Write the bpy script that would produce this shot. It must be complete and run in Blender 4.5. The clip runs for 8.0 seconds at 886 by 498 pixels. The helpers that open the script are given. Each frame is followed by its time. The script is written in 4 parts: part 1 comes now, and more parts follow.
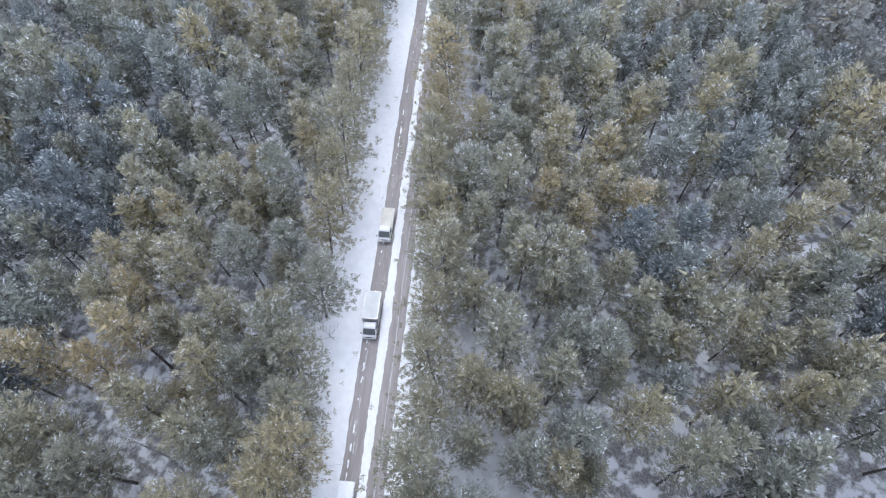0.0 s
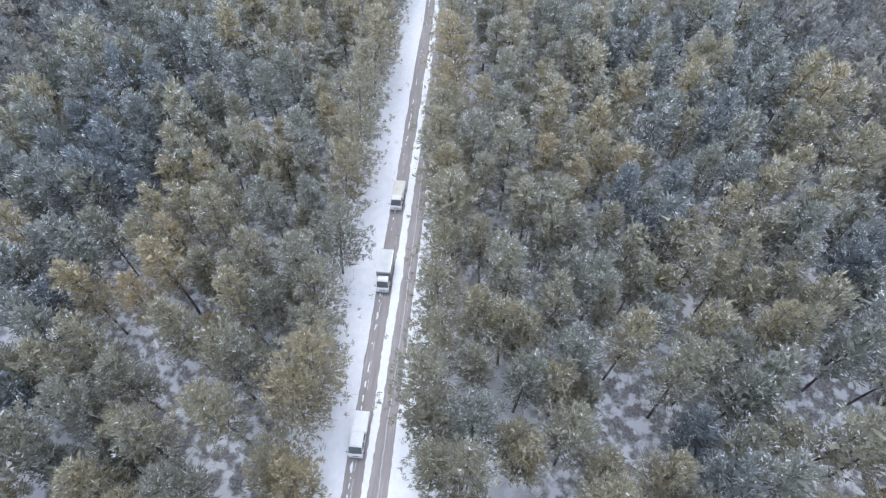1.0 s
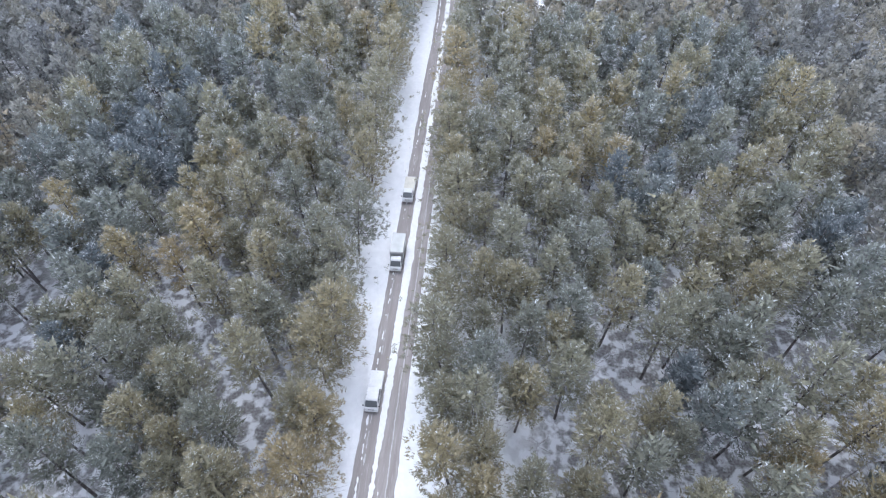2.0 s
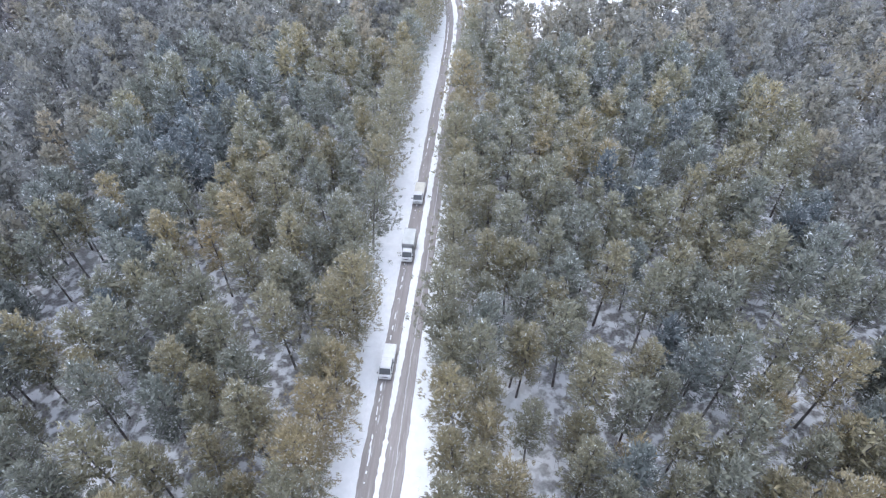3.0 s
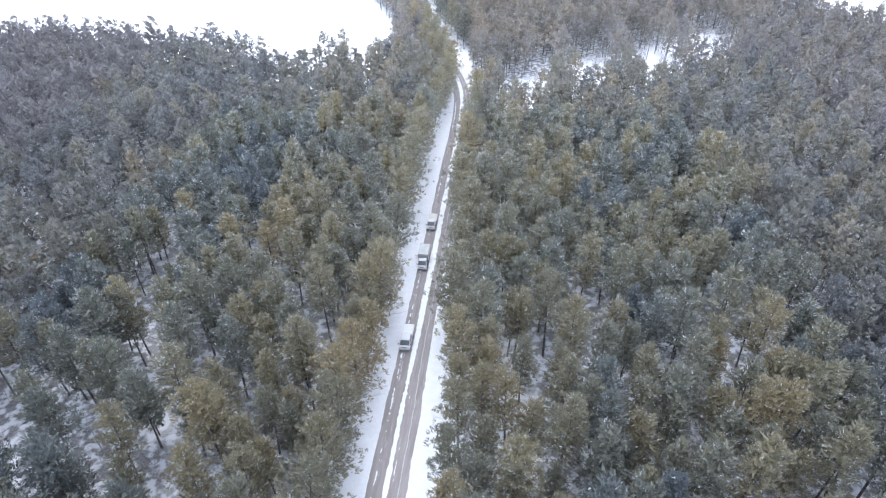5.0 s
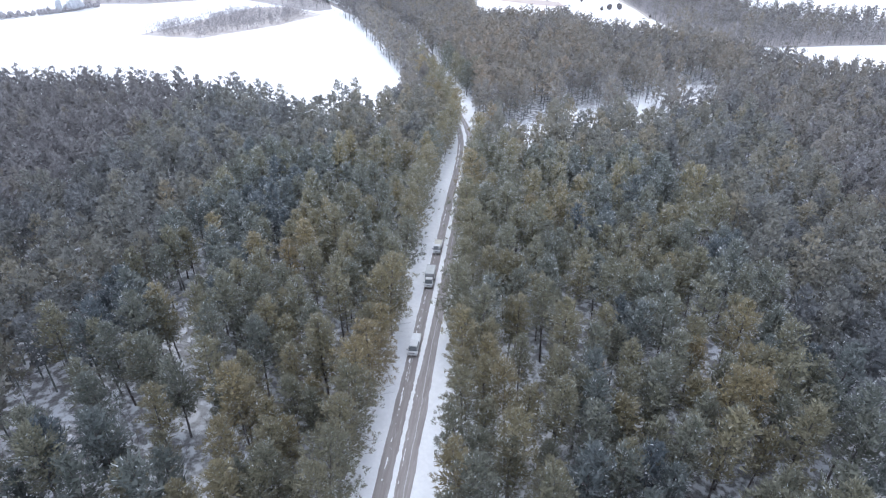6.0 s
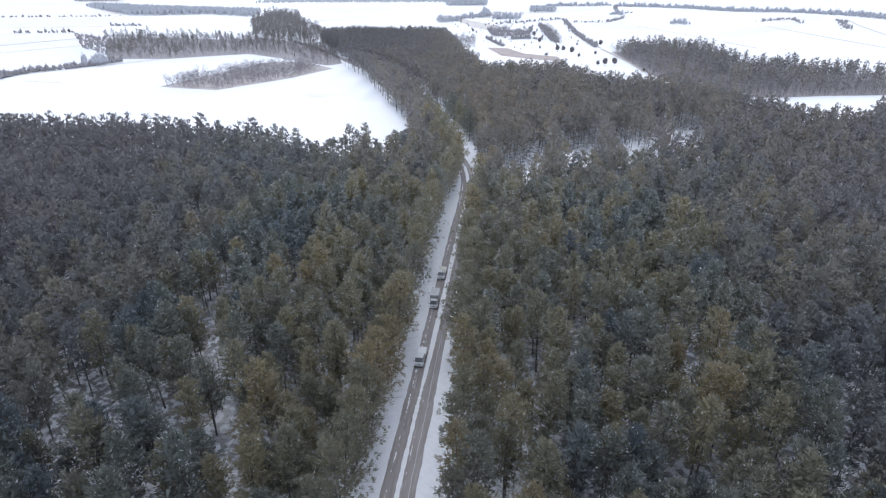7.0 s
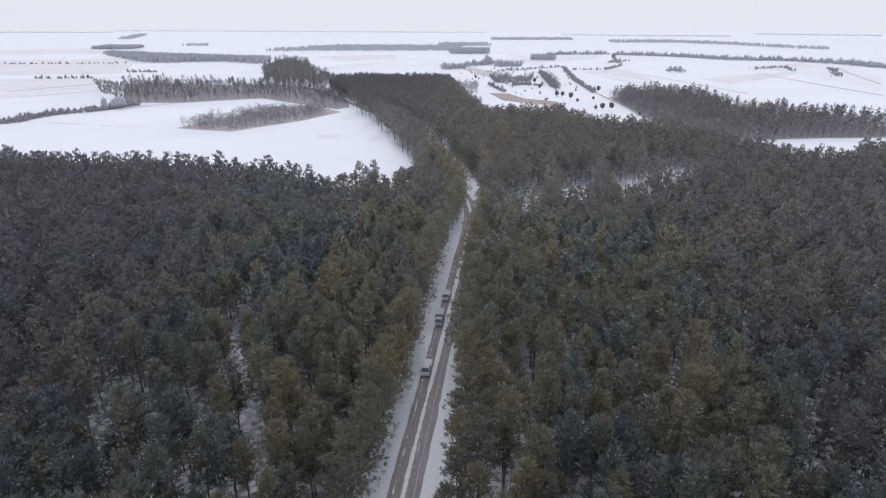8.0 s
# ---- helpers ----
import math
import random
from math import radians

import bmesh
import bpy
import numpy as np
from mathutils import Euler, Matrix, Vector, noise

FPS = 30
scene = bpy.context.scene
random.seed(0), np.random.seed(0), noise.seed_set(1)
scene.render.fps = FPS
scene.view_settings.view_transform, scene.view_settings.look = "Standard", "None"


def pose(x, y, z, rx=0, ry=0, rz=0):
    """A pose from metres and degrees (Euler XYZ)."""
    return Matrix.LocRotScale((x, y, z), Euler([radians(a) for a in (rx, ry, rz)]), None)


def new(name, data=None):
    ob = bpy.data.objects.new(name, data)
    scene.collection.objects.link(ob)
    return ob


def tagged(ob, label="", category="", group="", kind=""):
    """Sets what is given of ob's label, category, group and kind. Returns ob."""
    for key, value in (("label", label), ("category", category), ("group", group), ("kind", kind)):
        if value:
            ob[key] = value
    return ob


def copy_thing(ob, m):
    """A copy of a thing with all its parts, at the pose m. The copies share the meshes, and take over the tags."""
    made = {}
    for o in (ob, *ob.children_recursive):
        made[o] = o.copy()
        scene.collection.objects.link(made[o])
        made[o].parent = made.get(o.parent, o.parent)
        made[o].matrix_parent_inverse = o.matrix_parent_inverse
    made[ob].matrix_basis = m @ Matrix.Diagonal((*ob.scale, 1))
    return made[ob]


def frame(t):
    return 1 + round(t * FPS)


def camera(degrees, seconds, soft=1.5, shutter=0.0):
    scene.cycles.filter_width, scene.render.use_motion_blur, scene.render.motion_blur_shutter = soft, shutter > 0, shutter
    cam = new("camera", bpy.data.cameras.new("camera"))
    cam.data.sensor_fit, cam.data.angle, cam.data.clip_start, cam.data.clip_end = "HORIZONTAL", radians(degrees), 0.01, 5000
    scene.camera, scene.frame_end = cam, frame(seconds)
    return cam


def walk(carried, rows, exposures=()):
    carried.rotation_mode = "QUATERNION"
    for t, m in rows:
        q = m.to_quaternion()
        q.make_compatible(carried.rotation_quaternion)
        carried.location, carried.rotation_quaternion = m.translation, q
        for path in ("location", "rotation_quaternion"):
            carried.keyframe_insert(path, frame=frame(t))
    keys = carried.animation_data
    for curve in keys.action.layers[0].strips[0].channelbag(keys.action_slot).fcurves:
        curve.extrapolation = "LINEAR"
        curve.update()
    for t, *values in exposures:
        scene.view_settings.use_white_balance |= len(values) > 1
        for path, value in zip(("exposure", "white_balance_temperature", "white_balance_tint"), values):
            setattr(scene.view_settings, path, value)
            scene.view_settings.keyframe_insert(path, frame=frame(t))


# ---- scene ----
cam = camera(75.2, 8.0, 1.2)
# seconds, eye, then pitch above the level, roll and turn to the left in degrees
ROWS = [
    (0, 9.751, -4.541, 66.103, -58.853, -0.108, 4.546),
    (0.5, 9.738, -10.564, 66.145, -57.218, 0.113, 4.478),
    (1, 9.720, -16.789, 66.283, -55.016, 0.194, 4.507),
    (1.5, 9.717, -22.650, 66.309, -52.640, 0.161, 4.593),
    (3, 10.298, -40.305, 66.642, -45.333, -0.178, 5.399),
    (3.5, 10.641, -46.416, 66.669, -42.840, -0.182, 5.519),
    (4, 10.991, -52.813, 66.722, -40.263, -0.131, 5.592),
    (4.5, 11.360, -59.086, 66.748, -37.738, -0.099, 5.744),
    (6, 12.488, -76.797, 66.830, -29.981, 0.025, 6.253),
    (6.5, 13.111, -82.383, 66.821, -27.565, -0.032, 6.460),
    (7, 13.703, -88.242, 66.777, -25.069, -0.089, 6.673),
    (7.5, 14.184, -94.025, 66.723, -22.902, -0.022, 6.840),
    (8, 14.661, -99.794, 66.756, -20.852, 0.002, 6.981),
]
EXPOSURES = [(0.0, 0.97, 6080, 10.5), (1.5, 1.02, 6080, 10.5), (3.0, 1.06, 6080, 10.5), (4.5, 1.12, 6090, 10.3), (5.2, 0.89, 6090, 10), (6.0, 0.57, 6070, 9.8), (7.0, -0.08, 6150, 10), (8.0, -0.57, 6480, 11)]
walk(cam, [(t, pose(x, y, z, 0, 0, yaw) @ pose(0, 0, 0, 90 + pitch) @ pose(0, 0, 0, 0, 0, roll)) for t, x, y, z, pitch, roll, yaw in ROWS], EXPOSURES)

# ---------------------------------------------------------------- sky and sun
world = bpy.data.worlds.new("overcast_sky")
scene.world = world
world.use_nodes = True
wn, wl = world.node_tree.nodes, world.node_tree.links
wn.clear()
w_sky = wn.new("ShaderNodeTexSky")
w_sky.sky_type, w_sky.sun_disc = "NISHITA", False
w_sky.sun_elevation, w_sky.sun_rotation = radians(64), radians(20)
w_sky.air_density, w_sky.dust_density, w_sky.ozone_density = 1.0, 6.0, 1.0
w_mix = wn.new("ShaderNodeMixRGB")
w_mix.inputs[0].default_value = 0.88
w_bg = wn.new("ShaderNodeBackground")
w_bg.inputs[1].default_value = 0.1
w_out = wn.new("ShaderNodeOutputWorld")
wl.new(w_sky.outputs[0], w_mix.inputs[1])
w_co = wn.new("ShaderNodeTexCoord")
w_xyz = wn.new("ShaderNodeSeparateXYZ")
w_up = wn.new("ShaderNodeMapRange")
w_up.inputs["From Min"].default_value, w_up.inputs["From Max"].default_value = 0.0, 0.5
w_shade = wn.new("ShaderNodeMixRGB")
w_shade.inputs[1].default_value, w_shade.inputs[2].default_value = (12.9, 13.6, 14.8, 1), (11.2, 12.0, 14.2, 1)
wl.new(w_co.outputs["Generated"], w_xyz.inputs[0])
wl.new(w_xyz.outputs["Z"], w_up.inputs["Value"])
wl.new(w_up.outputs[0], w_shade.inputs[0])
wl.new(w_shade.outputs[0], w_mix.inputs[2])
wl.new(w_mix.outputs[0], w_bg.inputs[0])
wl.new(w_bg.outputs[0], w_out.inputs[0])

sun_data = bpy.data.lights.new("sun", "SUN")
sun_data.energy, sun_data.angle, sun_data.color = 0.62, radians(25), (1.0, 0.97, 0.93)
sun_lamp = new("sun", sun_data)
sun_lamp.matrix_world = pose(0, 0, 80, -26, 0, 20)

# ---------------------------------------------------------------- materials
def material(name, rough=0.8, metal=0.0):
    m = bpy.data.materials.new(name)
    m.use_nodes = True
    b = m.node_tree.nodes["Principled BSDF"]
    b.inputs["Roughness"].default_value = rough
    b.inputs["Metallic"].default_value = metal
    return m, m.node_tree.nodes, m.node_tree.links, b


def noise_fac(n, l, vector, scale, detail=4.0, lo=0.35, hi=0.65):
    t = n.new("ShaderNodeTexNoise")
    t.inputs["Scale"].default_value = scale
    t.inputs["Detail"].default_value = detail
    l.new(vector, t.inputs["Vector"])
    r = n.new("ShaderNodeMapRange")
    r.inputs["From Min"].default_value, r.inputs["From Max"].default_value = lo, hi
    l.new(t.outputs["Fac"], r.inputs["Value"])
    return r.outputs[0]


def mix(n, l, fac, a, b):
    m = n.new("ShaderNodeMixRGB")
    for sock, v in zip(m.inputs, (fac, a, b)):
        if isinstance(v, tuple):
            sock.default_value = (*v, 1)
        elif isinstance(v, float):
            sock.default_value = v
        else:
            l.new(v, sock)
    return m.outputs[0]


def maths(n, l, op, a, b):
    m = n.new("ShaderNodeMath")
    m.operation = op
    for sock, v in zip(m.inputs, (a, b)):
        if isinstance(v, float):
            sock.default_value = v
        else:
            l.new(v, sock)
    return m.outputs[0]


def bump(n, l, b, height, strength, distance):
    k = n.new("ShaderNodeBump")
    k.inputs["Strength"].default_value, k.inputs["Distance"].default_value = strength, distance
    l.new(height, k.inputs["Height"])
    l.new(k.outputs[0], b.inputs["Normal"])


def ground_material():
    m, n, l, b = material("snowy_ground", 0.75)
    p = n.new("ShaderNodeNewGeometry").outputs["Position"]
    wood = n.new("ShaderNodeAttribute")
    wood.attribute_name = "litter"
    broad = noise_fac(n, l, p, 0.012, 3.0)
    fine = noise_fac(n, l, p, 0.9, 6.0, 0.3, 0.7)
    snow = mix(n, l, broad, (0.94, 0.942, 0.95), (0.90, 0.905, 0.915))
    twigs = noise_fac(n, l, p, 0.7, 9.0, 0.43, 0.55)
    needles = mix(n, l, noise_fac(n, l, p, 3.5, 4.0), (0.13, 0.125, 0.125), (0.28, 0.28, 0.29))
    floor_look = mix(n, l, twigs, (0.64, 0.658, 0.692), needles)
    worn = n.new("ShaderNodeMapRange")
    worn.inputs["From Max"].default_value = 0.6
    l.new(wood.outputs["Fac"], worn.inputs["Value"])
    deep = n.new("ShaderNodeMapRange")
    deep.inputs["From Min"].default_value = 0.66
    l.new(wood.outputs["Fac"], deep.inputs["Value"])
    thin = mix(n, l, worn.outputs[0], snow, mix(n, l, fine, (0.82, 0.832, 0.85), (0.73, 0.743, 0.76)))
    l.new(mix(n, l, deep.outputs[0], thin, floor_look), b.inputs["Base Color"])
    bump(n, l, b, fine, 0.35, 0.12)
    return m


def snow_material(name, light, dark, scale=1.5):
    m, n, l, b = material(name, 0.7)
    p = n.new("ShaderNodeNewGeometry").outputs["Position"]
    l.new(mix(n, l, noise_fac(n, l, p, scale, 6.0, 0.3, 0.7), light, dark), b.inputs["Base Color"])
    bump(n, l, b, noise_fac(n, l, p, 4.0, 5.0), 0.4, 0.03)
    return m


def asphalt_material():
    m, n, l, b = material("slushy_asphalt", 0.5)
    p = n.new("ShaderNodeNewGeometry").outputs["Position"]
    stretch = n.new("ShaderNodeMapping")
    stretch.inputs["Scale"].default_value = (1.0, 0.09, 1.0)
    l.new(p, stretch.inputs["Vector"])
    grit = noise_fac(n, l, p, 14.0, 4.0)
    worn = noise_fac(n, l, stretch.outputs[0], 1.6, 5.0, 0.35, 0.7)
    slush = noise_fac(n, l, stretch.outputs[0], 4.2, 7.0, 0.56, 0.74)
    base = mix(n, l, worn, (0.235, 0.208, 0.204), (0.325, 0.296, 0.291))
    base = mix(n, l, maths(n, l, "MULTIPLY", grit, 0.25), base, (0.10, 0.095, 0.095))
    l.new(mix(n, l, maths(n, l, "MULTIPLY", slush, 0.45), base, (0.5, 0.49, 0.505)), b.inputs["Base Color"])
    bump(n, l, b, grit, 0.2, 0.01)
    return m


def needle_material(name, per_object, frost, grain, grey=0.0, speck=0.62, haze_tone=(0.22, 0.207, 0.21)):
    """Pine needles: each tree has a tint of its own, each blade its share of frost. grey: the share of haze put into
    the colour.
    """
    m, n, l, b = material(name, 0.75)
    geo = n.new("ShaderNodeNewGeometry")
    if per_object:
        info = n.new("ShaderNodeObjectInfo")
        drift = noise_fac(n, l, info.outputs["Location"], 0.03, 2.0, 0.25, 0.75)
        tint = maths(n, l, "ADD", maths(n, l, "ADD", maths(n, l, "MULTIPLY", drift, 0.45), maths(n, l, "MULTIPLY", info.outputs["Random"], 0.42)), 0.08)
    else:
        a = n.new("ShaderNodeAttribute")
        a.attribute_name = "tint"
        tint = a.outputs["Fac"]
    ramp = n.new("ShaderNodeValToRGB")
    ramp.color_ramp.interpolation = "LINEAR"
    e = ramp.color_ramp.elements
    e[0].position, e[0].color = 0.0, (0.134, 0.163, 0.184, 1)
    e[1].position, e[1].color = 1.0, (0.335, 0.268, 0.158, 1)
    for pos, col in ((0.22, (0.180, 0.202, 0.186, 1)), (0.45, (0.244, 0.243, 0.180, 1)), (0.68, (0.305, 0.275, 0.176, 1)), (0.88, (0.345, 0.284, 0.166, 1))):
        k = e.new(pos)
        k.color = col
    l.new(tint, ramp.inputs[0])
    rnd = geo.outputs["Random Per Island"]
    dark = mix(n, l, rnd, (1 - 0.75 * grain, 1 - 0.75 * grain, 1 - 0.7 * grain), (1 + 0.6 * grain, 1 + 0.55 * grain, 1 + 0.4 * grain))
    mul = n.new("ShaderNodeMixRGB")
    mul.blend_type = "MULTIPLY"
    mul.inputs[0].default_value = 1.0
    l.new(mix(n, l, grey, ramp.outputs[0], haze_tone), mul.inputs[1])
    l.new(dark, mul.inputs[2])
    weave = noise_fac(n, l, geo.outputs["Position"], 2.4, 5.0, 0.3, 0.7)
    mul2 = n.new("ShaderNodeMixRGB")
    mul2.blend_type = "MULTIPLY"
    mul2.inputs[0].default_value = 1.0
    l.new(mul.outputs[0], mul2.inputs[1])
    l.new(mix(n, l, weave, (0.78, 0.79, 0.8), (1.25, 1.23, 1.2)), mul2.inputs[2])
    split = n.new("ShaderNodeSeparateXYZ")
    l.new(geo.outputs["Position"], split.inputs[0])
    # Light by place painted into the needle colour: darker southward, brighter northward.
    painted_tone = n.new("ShaderNodeMapRange")
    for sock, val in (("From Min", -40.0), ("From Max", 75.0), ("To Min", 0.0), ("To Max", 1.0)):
        painted_tone.inputs[sock].default_value = val
    l.new(split.outputs["Y"], painted_tone.inputs["Value"])
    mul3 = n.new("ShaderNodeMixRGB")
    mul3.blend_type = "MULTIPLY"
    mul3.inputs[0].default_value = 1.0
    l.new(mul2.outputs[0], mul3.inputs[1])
    l.new(mix(n, l, painted_tone.outputs[0], (0.76, 0.755, 0.76), (1.2, 1.165, 1.12)), mul3.inputs[2])
    patch = noise_fac(n, l, geo.outputs["Position"], 0.45, 4.0, 0.3, 0.7)
    w = n.new("ShaderNodeTexWhiteNoise")
    w.noise_dimensions = "1D"
    l.new(rnd, w.inputs["W"])
    ra = n.new("ShaderNodeAttribute")
    ra.attribute_name = "rime"
    cut = maths(n, l, "MULTIPLY", maths(n, l, "MULTIPLY", maths(n, l, "ADD", patch, 0.25), maths(n, l, "ADD", ra.outputs["Fac"], 0.25)), frost)
    # Rime follows that painted tone, thinning to the south and west to darken them.
    frosted = maths(n, l, "ADD", maths(n, l, "MULTIPLY", painted_tone.outputs[0], 0.9), 0.18)
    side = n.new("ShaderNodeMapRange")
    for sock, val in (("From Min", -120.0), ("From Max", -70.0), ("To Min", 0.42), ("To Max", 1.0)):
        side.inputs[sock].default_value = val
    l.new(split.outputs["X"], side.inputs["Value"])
    rime_by_place = maths(n, l, "MULTIPLY", frosted, side.outputs[0])
    cut = maths(n, l, "MULTIPLY", cut, rime_by_place)
    strong = maths(n, l, "LESS_THAN", w.outputs["Value"], maths(n, l, "MULTIPLY", cut, 0.36))
    rime = maths(n, l, "ADD", maths(n, l, "MULTIPLY", strong, speck), maths(n, l, "MULTIPLY", cut, 0.24))
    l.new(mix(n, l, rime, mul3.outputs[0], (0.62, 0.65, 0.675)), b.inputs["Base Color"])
    thin = n.new("ShaderNodeBsdfTranslucent")
    l.new(b.inputs["Base Color"].links[0].from_socket, thin.inputs[0])
    both = n.new("ShaderNodeMixShader")
    both.inputs[0].default_value = 0.24
    l.new(b.outputs[0], both.inputs[1])
    l.new(thin.outputs[0], both.inputs[2])
    l.new(both.outputs[0], n["Material Output"].inputs[0])
    return m


def bark_material(name, dark, light, frost):
    m, n, l, b = material(name, 0.9)
    p = n.new("ShaderNodeNewGeometry").outputs["Position"]
    bark = mix(n, l, noise_fac(n, l, p, 3.0, 5.0), dark, light)
    rime = maths(n, l, "MULTIPLY", noise_fac(n, l, p, 1.1, 4.0, 0.4, 0.65), frost)
    l.new(mix(n, l, rime, bark, (0.6, 0.63, 0.67)), b.inputs["Base Color"])
    return m


def plain_material(name, colour, rough=0.5, metal=0.0, vary=0.12, scale=2.0):
    m, n, l, b = material(name, rough, metal)
    p = n.new("ShaderNodeNewGeometry").outputs["Position"]
    worn = tuple(c * (1 - vary) for c in colour)
    l.new(mix(n, l, noise_fac(n, l, p, scale, 5.0), colour, worn), b.inputs["Base Color"])
    return m


M_GROUND = ground_material()
M_ASPHALT = asphalt_material()
M_SNOW = snow_material("packed_snow", (0.82, 0.83, 0.848), (0.73, 0.742, 0.76))
M_SLUSH = snow_material("dirty_slush", (0.55, 0.55, 0.57), (0.34, 0.33, 0.33), 2.0)
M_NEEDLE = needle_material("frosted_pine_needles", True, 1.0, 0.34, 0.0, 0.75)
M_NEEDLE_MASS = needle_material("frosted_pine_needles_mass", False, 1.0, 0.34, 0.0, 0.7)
# Greyed for distance, the haze mixed into the needle colour.
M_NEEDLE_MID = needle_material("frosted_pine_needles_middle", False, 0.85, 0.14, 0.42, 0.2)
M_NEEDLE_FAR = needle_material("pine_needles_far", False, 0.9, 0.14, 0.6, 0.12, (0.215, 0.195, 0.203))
M_BARK = bark_material("pine_bark", (0.045, 0.038, 0.037), (0.10, 0.082, 0.076), 0.15)
M_LIMB = bark_material("grey_green_pine_limbs", (0.08, 0.087, 0.083), (0.13, 0.14, 0.134), 0.18)
M_TWIG = bark_material("frosted_twigs", (0.17, 0.155, 0.15), (0.30, 0.28, 0.275), 0.75)
M_BRUSH = bark_material("dry_brush", (0.13, 0.11, 0.105), (0.26, 0.235, 0.225), 0.5)
# Base colours paled step by step with distance: haze put into the colour.
M_HAZED = bark_material("hazed_distant_trees", (0.35, 0.362, 0.395), (0.43, 0.445, 0.48), 0.4)
M_HAZED_PALE = bark_material("hazed_horizon_trees", (0.44, 0.46, 0.49), (0.52, 0.54, 0.57), 0.4)
M_FAINT = bark_material("hazed_skyline_trees", (0.68, 0.70, 0.73), (0.74, 0.76, 0.79), 0.4)
M_BIRCH = bark_material("bare_woodland_twigs", (0.20, 0.182, 0.185), (0.31, 0.29, 0.295), 0.35)

# ---------------------------------------------------------------- plan
ROAD = [(0.25, -190), (0.25, -90), (0.25, -30), (0.25, 0), (0.2, 30), (0.25, 60), (0.25, 85), (-0.1, 104), (-1.1, 117), (-2.8, 128), (-5.2, 138), (-8.6, 150),
        (-12.8, 165), (-17.5, 185), (-22.8, 207), (-31.5, 236), (-43, 273), (-59, 317), (-83, 364), (-109, 399), (-135, 443), (-176, 512), (-242, 610), (-338, 740)]


def spline(points, step):
    """Catmull-Rom points along a plan line, about a step apart."""
    pts = [np.array(p, float) for p in points]
    pts = [2 * pts[0] - pts[1]] + pts + [2 * pts[-1] - pts[-2]]
    out = []
    for a, b, c, d in zip(pts, pts[1:], pts[2:], pts[3:]):
        k = max(2, int(np.linalg.norm(c - b) / step))
        for u in np.arange(k) / k:
            out.append(0.5 * (2 * b + (c - a) * u + (2 * a - 5 * b + 4 * c - d) * u * u + (3 * b - a - 3 * c + d) * u ** 3))
    out.append(pts[-2])
    return np.array(out)


ROAD_LINE = spline(ROAD, 4.0)


def from_road(x, y):
    """Distance of plan points from the road's centre line."""
    q = np.stack([np.atleast_1d(x), np.atleast_1d(y)], 1)
    best = np.full(len(q), 1e9)
    for a, b in zip(ROAD_LINE, ROAD_LINE[1:]):
        d = b - a
        u = np.clip(((q - a) @ d) / (d @ d), 0, 1)
        best = np.minimum(best, np.linalg.norm(q - a - u[:, None] * d, axis=1))
    return best


def inside(poly, x, y):
    """Which plan points lie in a polygon."""
    x, y = np.atleast_1d(x), np.atleast_1d(y)
    hit = np.zeros(len(x), bool)
    for (x0, y0), (x1, y1) in zip(poly, poly[1:] + poly[:1]):
        if y0 != y1:
            hit ^= ((y0 > y) != (y1 > y)) & (x < (x1 - x0) * (y - y0) / (y1 - y0) + x0)
    return hit


def waves(x, y, size, seed):
    """Smooth variation over the plan, about -1 to 1."""
    r = np.random.RandomState(seed)
    v = 0
    for _ in range(6):
        a, k, ph = r.uniform(0, 6.28), r.uniform(0.6, 1.7) * 6.28 / size, r.uniform(0, 6.28)
        v = v + np.sin((x * math.cos(a) + y * math.sin(a)) * k + ph)
    return v / 3.0


WEST_WOOD = [(-9, -170), (-8.2, 60), (-7.6, 90), (-6.4, 104), (-7.6, 118), (-11.5, 136), (-16.5, 155), (-22, 185), (-27, 207), (-31.5, 236), (-43, 273), (-59, 317), (-83, 364), (-108, 399), (-134, 420), (-92, 338), (-62, 259), (-36, 197), (-26.5, 140.9),
             (-32.2, 118.8), (-41.3, 126.7), (-47.2, 111.7), (-61.2, 114.5), (-81.4, 129.3), (-99, 132), (-129, 139), (-151, 142), (-184, 137), (-220, 139), (-331, 134), (-328, -172)]
EAST_WOOD = [(8.6, -170), (8.6, -5), (7.5, 0), (6.8, 20), (6.4, 32), (5.0, 38), (5.0, 60), (6.2, 96), (4.6, 112), (2, 130), (0.5, 145), (-2, 164), (-8, 187), (-14, 207), (-26, 236), (-42, 274), (-58, 318), (-83, 364), (-108, 399), (-135, 443), (-175, 511), (-211, 607), (-180, 656),
             (-70, 650), (-32, 457), (-5, 335), (24, 338), (49, 342), (65, 294), (97, 282), (115, 286), (128, 253), (143, 210), (154, 193), (170, 189), (190, 213), (328, 233), (332, -165)]
CLEARING = [(9, 100), (20, 90), (36.9, 105.5), (60.8, 115.8), (87, 140), (102, 167), (102, 202), (87, 200), (60, 169), (36, 157), (22.6, 135.4), (10.6, 133.3)]
RIDE = [(-15, -44), (-21.5, -33), (-27.3, -23.5), (-36, -8.5), (-42, 3.5), (-49, 18), (-58, 33)]
FAR_EAST = [(120, 393), (126, 354), (149, 295), (178, 298), (214, 308), (259, 316), (417, 336), (416, 372), (280, 366), (235, 411), (200, 427), (206, 558), (113, 546)]
COPSE = [(-227, 297), (-184, 289), (-154, 343), (-142, 388), (-169, 414), (-210, 384), (-226, 339)]
WEST_BELT = [(-365, 436), (-309, 443), (-280, 466), (-248, 489), (-204, 457), (-145, 413), (-136, 428), (-170, 524), (-199, 566), (-232, 605), (-307, 658), (-346, 632), (-461, 656), (-497, 626)]


